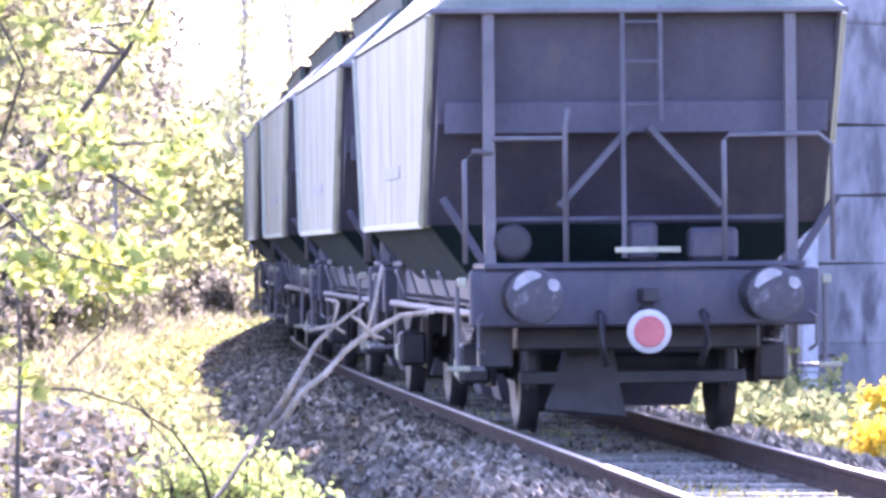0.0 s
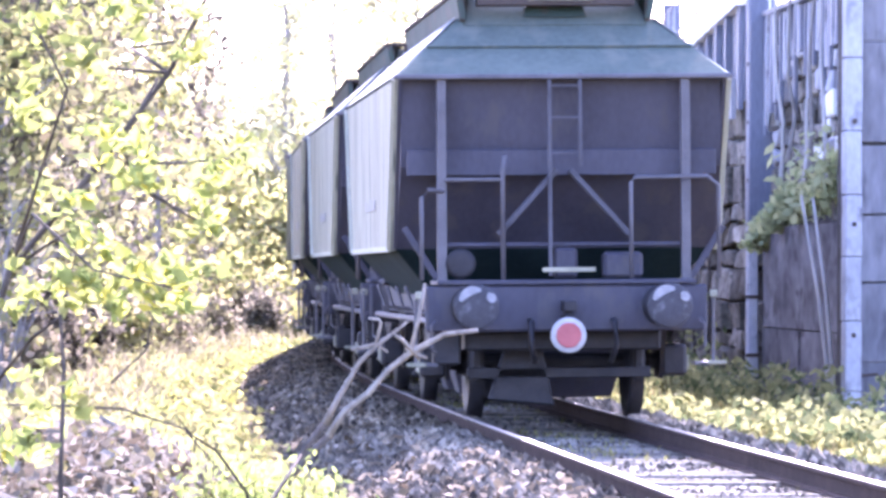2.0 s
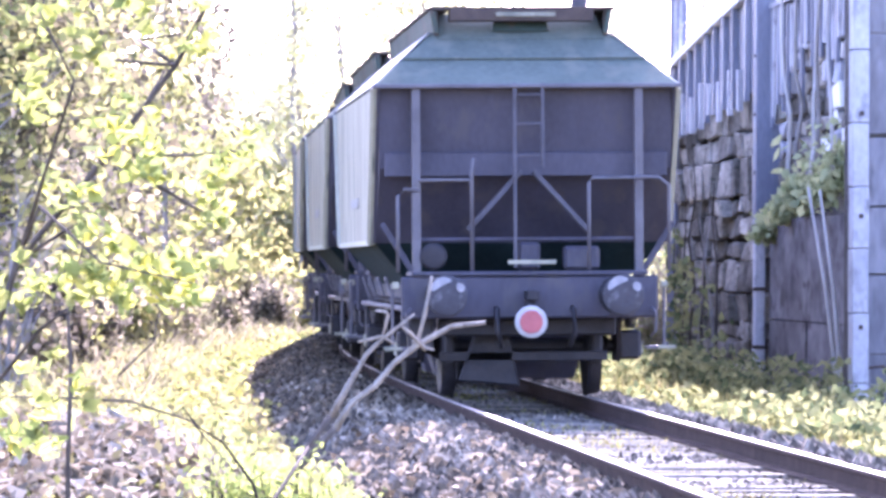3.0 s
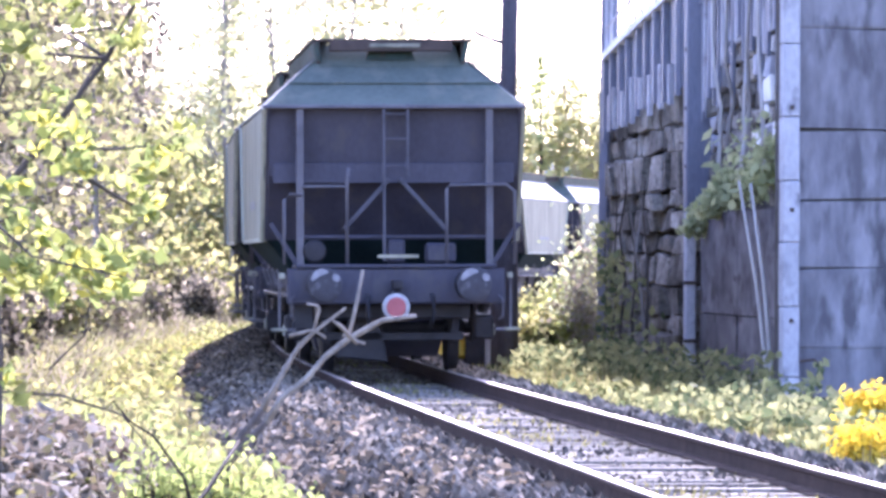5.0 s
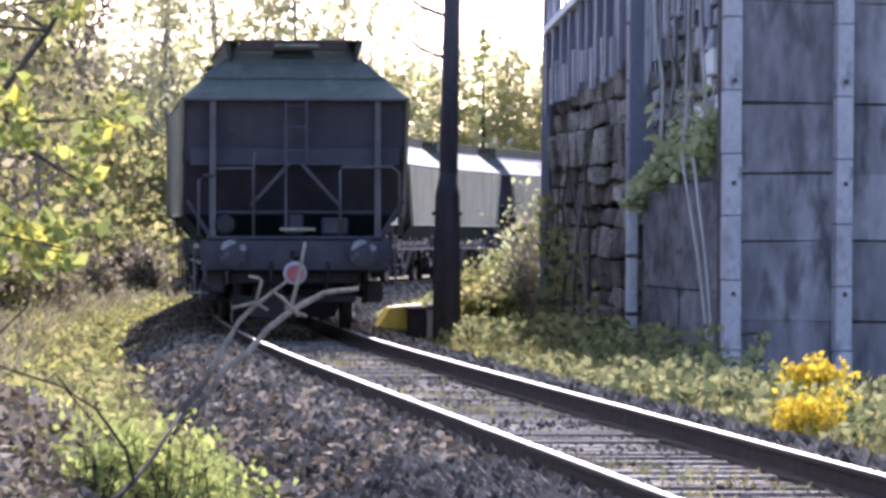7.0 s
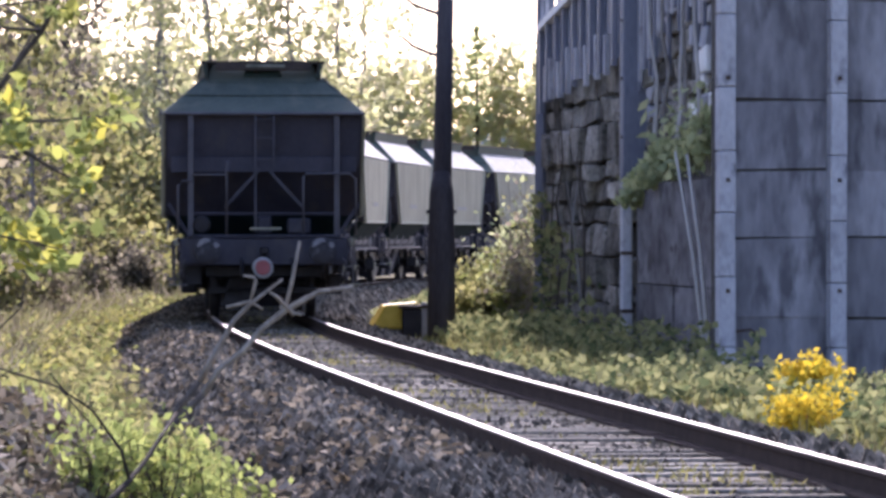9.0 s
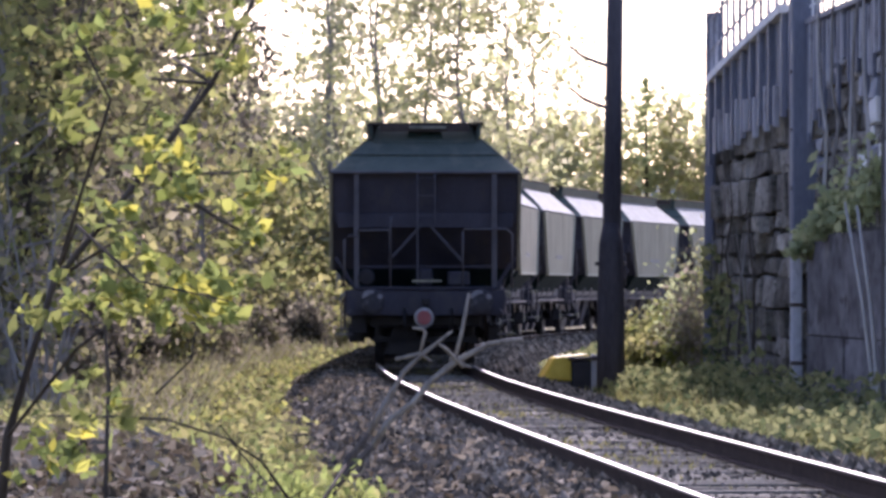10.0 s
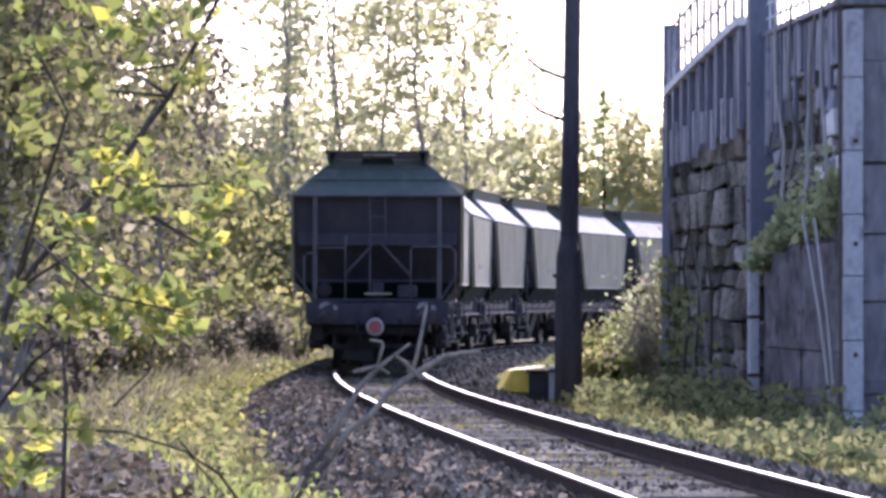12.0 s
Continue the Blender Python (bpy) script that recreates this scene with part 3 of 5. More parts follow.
    # end walls
    for sy in (-1, 1):
        Y = lambda d: sy * d
        for sx in (-1, 1):
            part("end_post", beam((sx * 1.115, Y(4.23), 0.9), (sx * 1.115, Y(4.23), E - 0.02), 0.085, 0.09), TRIM, g, "dusty grey end post")
            part("diagonal_brace", beam((sx * 0.06, Y(4.2), 2.27), (sx * 0.60, Y(4.2), 1.68), 0.115, 0.05), STAY, g)
            q = sx * -sy
            if q > 0:
                part("guard_rail", tube([(sx * 0.6, Y(4.38), 1.27), (sx * 0.6, Y(4.38), 2.15), (sx * 0.64, Y(4.38), 2.2), (sx * 1.3, Y(4.38), 2.2), (sx * 1.4, Y(4.38), 2.12), (sx * 1.4, Y(4.38), 1.27)], 0.02, 8), TRIM, g, "bent tubular guard rail", True)
            else:
                part("guard_rail", tube([(sx * 1.1, Y(4.33), 2.18), (sx * 0.57, Y(4.38), 2.18)], 0.02, 8), TRIM, g, "bent tubular guard rail", True)
                part("upright", tube([(sx * 0.57, Y(4.38), 1.27), (sx * 0.57, Y(4.38), 2.25), (sx * 0.55, Y(4.38), 2.4)], 0.022, 8), TRIM, g, "", True)
                part("grab_loop", tube([(sx * 1.1, Y(4.28), 2.08), (sx * 1.24, Y(4.33), 2.09), (sx * 1.31, Y(4.38), 2.02), (sx * 1.31, Y(4.38), 1.27)], 0.02, 8), TRIM, g, "", True)
            part("lamp_bracket", block(sx * 1.34 - 0.035, sx * 1.34 + 0.035, Y(4.42) - 0.03, Y(4.42) + 0.03, 1.10, 1.17, 0.01), PALE, g, "pale lamp bracket")
        part("end_band", block(-1.42, 1.42, Y(4.03) - 0.03, Y(4.03) + 0.03, 2.22, 2.46), material_band(), g, "paler stiffening band")
        part("brace_foot", block(-1.1, 1.1, Y(4.19) - 0.02, Y(4.19) + 0.02, 1.57, 1.61), DARK, g)
        lad = new("ladder")
        lad.parent = g
        for x in (-0.13, 0.15):
            part("ladder_rail", beam((x, Y(4.29), 1.3 if x < 0 else 2.3), (x, Y(4.29), E + 0.02), 0.035, 0.03), STAY, lad)
        for z in (2.42, 2.74, 3.03):
            part("rung", tube([(-0.13, Y(4.29), z), (0.15, Y(4.29), z)], 0.012, 6), STAY, lad)
        part("data_plate", block(-0.22, 0.26, Y(4.47) - 0.01, Y(4.47) + 0.01, 1.34, 1.38, 0.003), PALE, g, "pale plate edge above the platform")
        part("hand_wheel", moved(lathe([(0.10, -0.02), (0.14, -0.015), (0.14, 0.015), (0.10, 0.02)], "Y", 14), Matrix.Translation((-0.95, Y(4.28), 1.42))), IRON, g, "", True)
        part("valve_box", block(0.36, 0.72, Y(4.13) - 0.12, Y(4.13) + 0.12, 1.28, 1.52, 0.03), DARK, g)
        part("valve_box", block(-0.1, 0.12, Y(4.18) - 0.1, Y(4.18) + 0.1, 1.28, 1.56, 0.03), DARK, g)
    # roof: hipped at the ends, with a walkway cap
    bm = hull([(-T - 0.03, -HL - 0.04, E), (T + 0.03, -HL - 0.04, E), (T + 0.03, HL + 0.04, E), (-T - 0.03, HL + 0.04, E), (-0.9, -3.46, 3.69), (0.9, -3.46, 3.69), (0.9, 3.46, 3.69), (-0.9, 3.46, 3.69)], BOXF, 0.012)
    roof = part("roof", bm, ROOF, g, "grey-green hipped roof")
    # Side slopes get a paler sheet: sunlight put into the colour.
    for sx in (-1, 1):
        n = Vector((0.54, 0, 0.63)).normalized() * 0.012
        part("roof_sheet", hull([(sx * (1.52 + o * n.x), y, 3.135 + o * n.z) for o in (0, 1) for y in (-4.25, 4.25)] + [(sx * (0.92 + o * n.x), y, 3.69 + o * n.z) for o in (0, 1) for y in (-3.49, 3.49)], [(0, 1, 5, 4), (2, 3, 7, 6), (0, 1, 3, 2), (4, 5, 7, 6), (0, 2, 6, 4), (1, 3, 7, 5)]), ROOFSIDE, roof, "pale roof sheet with sunlight put into its colour")
    for sy in (-1, 1):
        part("roof_seam", beam((-1.22, sy * 3.90, 3.412), (1.22, sy * 3.90, 3.412), 0.035, 0.02), ROOF, roof)
    for sy in (-1, 1):
        part("drip_edge", block(-T - 0.05, T + 0.05, sy * (HL + 0.045) - 0.015, sy * (HL + 0.045) + 0.015, E - 0.035, E + 0.01), TRIM, roof)
    cap = part("hatch_cover", hull([(-0.85, -3.585, 3.62), (0.85, -3.585, 3.62), (0.85, 3.585, 3.62), (-0.85, 3.585, 3.62), (-0.8, -3.21, 3.895), (0.8, -3.21, 3.895), (0.8, 3.21, 3.895), (-0.8, 3.21, 3.895)], BOXF, 0.01), ROOF, g, "grey raised ridge between the walkways")
    for sx in (-1, 1):
        part("side_plate", hull([(sx * 0.86 - 0.03, -3.61, 3.68), (sx * 0.86 + 0.03, -3.61, 3.68), (sx * 0.86 + 0.03, 3.61, 3.68), (sx * 0.86 - 0.03, 3.61, 3.68), (sx * 0.9 - 0.03, -3.65, 3.905), (sx * 0.9 + 0.03, -3.65, 3.905), (sx * 0.9 + 0.03, 3.65, 3.905), (sx * 0.9 - 0.03, 3.65, 3.905)], BOXF, 0.006), CAPPAINT, cap, "dark plate under the walkway")
    for sx in (-1, 1):
        part("walkway", block(sx * 0.84 - 0.11, sx * 0.84 + 0.11, -3.66, 3.66, 3.91, 3.945, 0.006), RUSTY, cap, "rusty roof walkway")
        for y in (-3.55, -1.75, 0, 1.75, 3.55):
            part("walkway_bracket", beam((sx * 0.86, y, 3.66), (sx * 0.86, y, 3.92), 0.05, 0.04), RUSTY, cap)
    for sy in (-1, 1):
        part("cross_walk", block(-0.73, 0.73, sy * 3.53 - 0.13, sy * 3.53 + 0.13, 3.80, 3.943, 0.006), RUSTY, cap, "rusty plank across the roof end")
        part("hatch_lid", hull([(-0.3, sy * 3.53, 3.70), (0.3, sy * 3.53, 3.70), (0.3, sy * 3.31, 3.72), (-0.3, sy * 3.31, 3.72), (-0.27, sy * 3.44, 3.80), (0.27, sy * 3.44, 3.80), (0.27, sy * 3.21, 3.82), (-0.27, sy * 3.21, 3.82)], BOXF, 0.01), CAPPAINT, cap, "dark hatch lid at the ridge end")
        part("lid_edge", beam((-0.26, sy * 3.67, 3.865), (0.34, sy * 3.67, 3.865), 0.03, 0.045), PALE, cap, "pale lip at the ridge end")
    for sy in (-1, 1):
        part("brake_cylinder", block(-0.62, -0.1, sy * 2.4 - 0.05, sy * 2.4 + 0.05, 0.12, 0.92, 0.03), IRON, g)
        # Dark block added for the shade under the body, shaped like brake gear.
        part("shade_block", hull([(-0.66, sy * 3.56, 0.16), (-0.04, sy * 3.56, 0.10), (-0.04, sy * 3.66, 0.10), (-0.66, sy * 3.66, 0.16), (-0.5, sy * 3.56, 0.66), (-0.16, sy * 3.56, 0.7), (-0.16, sy * 3.66, 0.7), (-0.5, sy * 3.66, 0.66)], BOXF, 0.02), IRON, g)
        part("brake_shaft", block(-0.9, 0.9, sy * 4.01 - 0.05, sy * 4.01 + 0.05, 0.62, 0.8, 0.02), IRON, g)
        part("tool_box", block(-1.2, -0.95, sy * 4.11 - 0.1, sy * 4.11 + 0.1, 0.5, 0.9, 0.02), IRON, g)
    for y in (-3.0, 3.0):
        axle_set(g, y)
    return g


_band = []


def material_band():
    if not _band:
        _band.append(material("dusty_dark_paint", (0.030, 0.028, 0.040), (0.056, 0.052, 0.068), 2.0, 0.7, 0, 0.2, 25, 2.0))
    return _band[0]


def tail_disc(parent):
    """The round red tail marker with its white ring, hung on the last wagon's buffer beam."""
    ring = part("tail_marker", moved(lathe([(0.02, -0.03), (0.15, -0.03), (0.16, -0.02), (0.16, 0.02), (0.15, 0.03), (0.02, 0.03)], "Y", 28), Matrix.Translation((-0.03, -4.88, 0.77))), WHITE, parent, "round white-ringed red tail marker", True)
    part("red_disc", moved(lathe([(0.01, -0.012), (0.105, -0.012), (0.115, -0.006), (0.115, 0.006), (0.01, 0.006)], "Y", 24), Matrix.Translation((-0.03, -4.912, 0.77))), RED, ring, "faded red disc")
    part("marker_bracket", block(-0.06, 0.0, -4.88, -4.47, 0.90, 0.95), IRON, ring)


WAGON_LABEL = "grey-green two-axle hopper wagon with pale sides"
PITCH = 10.22
REAR_AT, SPEED = 39.46, 4.25      # the last wagon's middle at the start, metres a second


def wagon_pose(mid):
    xa, ya, _ = track(mid - 3.0)
    xb, yb, _ = track(mid + 3.0)
    a = math.degrees(math.atan2(xb - xa, yb - ya))
    lean = -0.9 * min(1.0, max(0.0, (84 - mid) / 45))
    return pose((xa + xb) / 2 - 0.16 * lean, (ya + yb) / 2, 0, 0, lean, -a)


def make_train():
    first = make_wagon(WAGON_LABEL)
    first.matrix_basis = wagon_pose(REAR_AT)
    train = [first]
    for k in range(1, 13):
        train.append(copy_thing(first, wagon_pose(REAR_AT + PITCH * k)))
    tail_disc(first)
    tagged(first, "last hopper wagon, dark end wall, red tail marker")
    return train


def motions():
    """The train rolls away along the line; the wheels turn with it."""
    for k, w in enumerate(TRAIN):
        walk(w, [(t, wagon_pose(REAR_AT + PITCH * k + SPEED * t)) for t in range(13)])
        if k < 5:
            for ax in [c for c in w.children if c.name.startswith("wheelset")]:
                y = ax.matrix_basis.translation.y
                walk(ax, [(0.15 * i, pose(0, y, 0.5, -math.degrees(SPEED * 0.15 * i / 0.5))) for i in range(81)])


# ---- wall beside the line ----
WU = 4.78     # the wall's face, metres from the line


def along(u0, u1, s0, s1, z0, z1, step=2.0, lift=0.0, foot=0.0):
    """A solid that follows the line between two distances from it; lift raises its top towards its near end."""
    bm = bmesh.new()
    n = max(1, int(round((s1 - s0) / step)))
    rings = []
    for i in range(n + 1):
        s = s0 + (s1 - s0) * i / n
        up = lift * (s1 - s)
        rings.append([bm.verts.new(beside(s, u, z)) for u, z in ((u0, z0 + foot * (s1 - s)), (u1, z0 + foot * (s1 - s)), (u1, z1 + up), (u0, z1 + up))])
    for r0, r1 in zip(rings, rings[1:]):
        for k in range(4):
            bm.faces.new((r0[k], r0[(k + 1) % 4], r1[(k + 1) % 4], r1[k]))
    bm.faces.new(rings[0])
    bm.faces.new(rings[-1][::-1])
    bmesh.ops.recalc_face_normals(bm, faces=bm.faces[:])
    return bm


def make_wall():
    # wing wall that turns away from the line
    px, py, _ = beside(55.95, WU - 0.22)
    m = Matrix.Translation((px, py, 0)) @ Matrix.Rotation(math.atan2(0.14, 1.0), 4, "Z")
    core = mesh_object("wall_wing", block(0.03, 9.4, 0.2, 0.5, -0.9, 4.72), MORTAR)
    core.matrix_basis = m
    tagged(core, "tall grey concrete wing wall with cast panels and ribs", "wall", kind="structure")
    heights = [-0.9, 0.3, 1.25, 2.05, 2.87, 4.06, 4.70]
    BAY = 1.345
    for k in range(7):
        x0, x1 = BAY * k + 0.12, BAY * (k + 1) + 0.12
        for z0, z1 in zip(heights, heights[1:]):
            out = random.uniform(0.0, 0.03)
            bm = block(x0 + 0.006, x1 - 0.006, 0.16 - out, 0.24, z0 + 0.007, z1 - 0.007 - random.uniform(0, 0.01), 0.012)
            for v in bm.verts:
                v.co += Vector((random.uniform(-0.012, 0.012), random.uniform(-0.008, 0.008), random.uniform(-0.022, 0.022)))
            part("panel", bm, WINGCAST, core)
    part("coping", block(-0.02, 9.4, 0.02, 0.55, 4.722, 4.84, 0.02), CONCRETE, core, "dark coping along the top")
    for k in range(7):
        p = thing("wall_pillar", m @ Matrix.Translation((BAY * k, 0, 0)), "pale concrete rib in front of the wing wall", "pillar", "ribs of the wing wall")
        z = -0.85
        while z < 4.6:
            h = min(random.uniform(0.72, 0.86), 4.71 - z)
            j = random.uniform(-0.006, 0.006)
            part("pillar_block", block(0.0 + j, 0.2 + j, -0.08, 0.155, z, z + h - 0.008, 0.015), PILLAR, p)
            z += h
        for z in (0.6, 1.9, 3.1):
            part("bolt", block(0.08, 0.13, -0.1, -0.075, z, z + 0.05, 0.008), RUSTY, p)
        if k == 0:
            part("rebar_stub", tube([(0.2, -0.05, 0.15), (0.38, -0.06, 0.17), (0.5, -0.02, 0.08)], 0.02, 6), RUSTY, p)
    # low stretch with a terrace behind the second pillar
    low = tagged(mesh_object("wall_low", along(WU + 0.12, WU + 0.27, 56.9, 65.6, -0.9, 2.02), MORTAR), "dark low concrete wall with a planted terrace", "wall", kind="structure")
    for s0, s1 in ((56.95, 61.7), (61.7, 65.55)):
        for z0, z1 in ((-0.9, 0.62), (0.62, 1.98)):
            part("panel", along(WU + 0.07 - random.uniform(0, 0.03), WU + 0.14, s0 + 0.01, s1 - 0.01, z0 + 0.01, z1 - 0.01, 4), LOWCAST, low)
    terrace = tagged(mesh_object("wall_terrace", along(WU + 0.28, WU + 2.2, 57.4, 66.3, -0.9, 4.3), MORTAR), "rough dark stone wall behind the terrace", "wall", kind="structure")
    x, y, a = track(65.9)
    mp = Matrix.Translation(beside(65.9, 0, 0)) @ Matrix.Rotation(-a, 4, "Z")
    p = thing("wall_pillar", mp, "tall blue-grey concrete pillar, wider above the terrace", "pillar", "pillars of the wall")
    part("upper_shaft", block(WU - 0.13, WU + 0.26, -0.2, 0.2, 2.0, 6.2, 0.02), SHEET, p)
    part("lower_shaft", block(WU - 0.13, WU + 0.02, -0.12, 0.12, -0.9, 2.0, 0.02), PILLAR, p)
    for z in (0.2, 1.0, 2.6, 3.4, 4.2):
        part("clamp", block(WU - 0.15, WU + 0.05, -0.14, -0.11, z, z + 0.05, 0.004), RUSTY, p)
    # masonry with a metal apron and a fence on top
    stone = tagged(mesh_object("wall_stone", along(WU + 0.2, WU + 2.2, 66.1, 78.62, -0.9, 4.5), MORTAR), "old rough stone retaining wall with uneven blocks", "wall", kind="structure")
    z = -0.8
    while z < 3.9:
        h = random.uniform(0.24, 0.62)
        s = 66.2 + random.uniform(0, 0.4)
        while s < 78.2:
            L = random.uniform(0.45, 1.7)
            e = min(s + L, 78.4)
            out = random.choice((-0.03, 0.0, 0.04, 0.08, 0.14)) * (0.3 if z > 2.6 or s < 69 else 1.0)
            bm = along(WU + 0.02 - out, WU + 0.24, s + 0.03, e - 0.03, z + 0.02, z + h - 0.02, 2)
            for v in bm.verts:
                v.co += Vector((random.uniform(-0.05, 0.05), random.uniform(-0.08, 0.08), random.uniform(-0.06, 0.06)))
            bmesh.ops.bevel(bm, geom=bm.edges[:], offset=0.018, segments=1, affect="EDGES")
            part("stone", bm, STONE, stone)
            s = e
        z += h
    part("jamb", along(WU - 0.04, WU + 0.32, 78.25, 78.6, -0.7, 4.5, 1), STONE, stone, "squared end of the wall")
    apron = thing("metal_apron", pose(0, 0, 0), "blue-grey sheet metal apron with a ragged lower edge", "parapet")
    part("backing", along(WU - 0.1, WU - 0.06, 66.5, 78.3, 3.75, 4.58, 1.0, 0.045), SHEET, apron)
    s = 66.6
    k = 0
    while s < 78.2:
        bend = 3.28 + 0.30 * math.sin((78.4 - s) / 12.2 * 1.7) + random.uniform(-0.1, 0.08)
        x, y, a = track(s)
        part("slat", along(WU - 0.17 - random.uniform(0, 0.03), WU - 0.105, s, s + 0.2 + 0.1 * random.random(), bend, 4.55 + 0.045 * (78.3 - s) if k % 2 == 0 else 3.93 + random.uniform(-0.06, 0.1) + 0.02 * (78.3 - s), 1), PILLAR if k % 2 else SHEET, apron)
        s += 0.62 if k % 4 else 0.9
        k += 1
    # Added ledge; its white stands for bright sky under the fence.
    part("ledge", along(WU - 0.22, WU + 0.1, 66.5, 78.1, 4.56, 4.68, 1.0, 0.045, 0.045), LEDGE, apron, "white ledge, brightness of the sky put into its colour")
    fence = thing("metal_fence", pose(0, 0, 0), "grey lattice fence standing on the ledge", "fence")
    for i in range(12):
        q = 66.7 + i * 1.04
        b = 4.67 + 0.045 * (78.1 - q)
        part("fence_bar", beam(beside(q, WU - 0.12, b), beside(q, WU - 0.12, b + (0.98 if i % 3 else 1.06)), 0.055, 0.055), PILLAR if i % 3 else SHEET, fence)
    for z in (0.42, 0.93):
        part("fence_rail", along(WU - 0.14, WU - 0.11, 66.6, 78.2, 4.67 + z, 4.70 + z, 1.0, 0.045, 0.045), PILLAR, fence)
    part("end_post", beam(beside(78.5, WU - 0.1, -0.6), beside(78.45, WU - 0.06, 5.75), 0.16, 0.2), SHEET, fence, "dark end post of the fence")
    z = 2.1
    while z < 4.2:
        h = random.uniform(0.22, 0.4)
        q = 57.5
        while q < 65.6:
            e = min(q + random.uniform(0.5, 1.6), 65.7)
            pale = random.random() < 0.36 and z > 2.8
            bm = along(WU + (0.13 if pale else 0.22) + random.uniform(-0.05, 0.05), WU + 0.32, q + 0.04, e - 0.04, z + 0.02, z + h - 0.03, 2)
            for v in bm.verts:
                v.co += Vector((random.uniform(-0.04, 0.04), random.uniform(-0.09, 0.09), random.uniform(-0.06, 0.06)))
            bmesh.ops.bevel(bm, geom=bm.edges[:], offset=0.02, segments=1, affect="EDGES")
            part("stone", bm, (LEDGE if random.random() < 0.35 else PILLAR) if pale else STONE, terrace, "limewashed pale stone" if pale else "")
            q = e
        z += h
    slats = thing("slat_fence", pose(0, 0, 0), "irregular blue-grey board fence above the planted terrace", "fence")
    for i in range(32):
        q = 57.3 + i * 0.262
        u = WU + 0.08 + random.uniform(-0.04, 0.04)
        low_end = random.uniform(3.0, 3.7) if q > 63.6 else random.uniform(3.85, 4.25) if i % 5 else random.uniform(3.2, 3.7)
        part("board", beam(beside(q, u, low_end), beside(q + random.uniform(-0.1, 0.1), u, random.uniform(4.78, 4.9)), 0.05, random.uniform(0.1, 0.2)), SHEET if i % 3 else PILLAR, slats)
    part("cross_board", along(WU + 0.15, WU + 0.18, 57.0, 65.6, 4.28, 4.84), SHEET, slats)
    part("cap_board", along(WU + 0.02, WU + 0.2, 57.0, 65.6, 4.86, 4.93), SHEET, slats)
    grille = thing("metal_fence", pose(0, 0, 0), "pale open grille above the board fence", "fence", "fences on the wall")
    for i in range(15):
        q = 57.3 + i * 0.57
        part("fence_bar", beam(beside(q, WU + 0.1, 4.93), beside(q, WU + 0.1, 5.95), 0.03, 0.03), LEDGE if i % 4 else SHEET, grille)
    for z in (5.1, 5.3, 5.5, 5.7, 5.9):
        part("fence_rail", along(WU + 0.09, WU + 0.12, 57.1, 65.6, z, z + 0.03), LEDGE, grille)
    fence2 = thing("metal_fence", m, "pale wire fence along the top of the wing wall", "fence")
    for i in range(26):
        part("fence_bar", beam((0.1 + i * 0.34, 0.5, 4.84), (0.1 + i * 0.34, 0.5, 6.0), 0.04, 0.04), PILLAR, fence2)
    for z in (0.15, 0.6, 1.1):
        part("fence_rail", block(0.05, 8.8, 0.525, 0.555, 4.84 + z, 4.875 + z, 0.004), PILLAR, fence2)


# ---- pole and box by the line ----
def make_pole():
    x, y, z = 2.02, 77.4, float(ground_height(2.02, 77.4))
    p = thing("telegraph_pole", pose(x, y, z), "dark tarred wooden pole on a thick stub post", "pole")
    part("shaft", tube([(0, 0, 0.3), (0.02, 0, 3.0), (0.10, 0, 8.2)], [0.165, 0.15, 0.125], 12), POLE, p, "", True)
    part("stub_post", tube([(0, -0.1, -0.3), (0, -0.1, 1.0), (0, -0.08, 2.4), (0, -0.05, 2.75)], [0.235, 0.225, 0.20, 0.13], 12), POLE, p, "thick dark stub", True)
    for zz in (0.9, 2.1):
        part("binding", lathe([(0.245, zz - 0.03), (0.25, zz), (0.245, zz + 0.03)], "Z", 14), IRON, p)
    for zz, r, l in ((5.28, 35, 0.62), (4.60, 30, 0.60)):
        part("pole_arm", tube([(0, 0, zz), (-0.18, 0, zz + 0.05), (-0.45, 0, zz + 0.16), (-l - 0.05, 0, zz + 0.33)], [0.04, 0.034, 0.03, 0.024], 6), POLE, p, "thin dark arm")
    box = thing("marker_box", pose(1.3, 78.6, float(ground_height(1.3, 78.6)) + 0.17, 0, 0, 12), "small yellow box beside the dark pole", "box")
    part("lid", hull([(-0.42, -0.2, 0.18), (0.36, -0.2, 0.14), (0.36, 0.3, 0.14), (-0.42, 0.3, 0.18), (-0.20, -0.14, 0.55), (0.38, -0.14, 0.60), (0.38, 0.26, 0.60), (-0.2, 0.26, 0.55)], BOXF, 0.03), YELLOW, box, "yellow slanted cover")
    part("foot", block(-0.3, 0.3, -0.12, 0.2, -0.3, 0.2, 0.02), CONCRETE, box)
    cab = thing("cable_cabinet", pose(1.62, 78.3, float(ground_height(1.62, 78.3))), "small dark cabinet with a pale side by the pole", "cabinet")
    part("case", block(-0.22, 0.1, -0.15, 0.2, -0.1, 0.62, 0.02), IRON, cab)
    part("case_side", block(0.105, 0.2, -0.17, 0.2, -0.1, 0.72, 0.015), PILLAR, cab, "pale grey side plate")
    part("case_top", block(-0.27, 0.22, -0.2, 0.24, 0.625, 0.68, 0.02), RUSTY, cab)


# ---- plants ----
def limb_path(p, q, n, wobble):
    p, q = Vector(p), Vector(q)
    pts = []
    for i in range(n + 1):
        f = i / n
        v = p.lerp(q, f)
        if 0 < i:
            v += Vector((random.uniform(-1, 1), random.uniform(-1, 1), random.uniform(-0.6, 0.6))) * wobble * (q - p).length
        pts.append(v)
    return pts


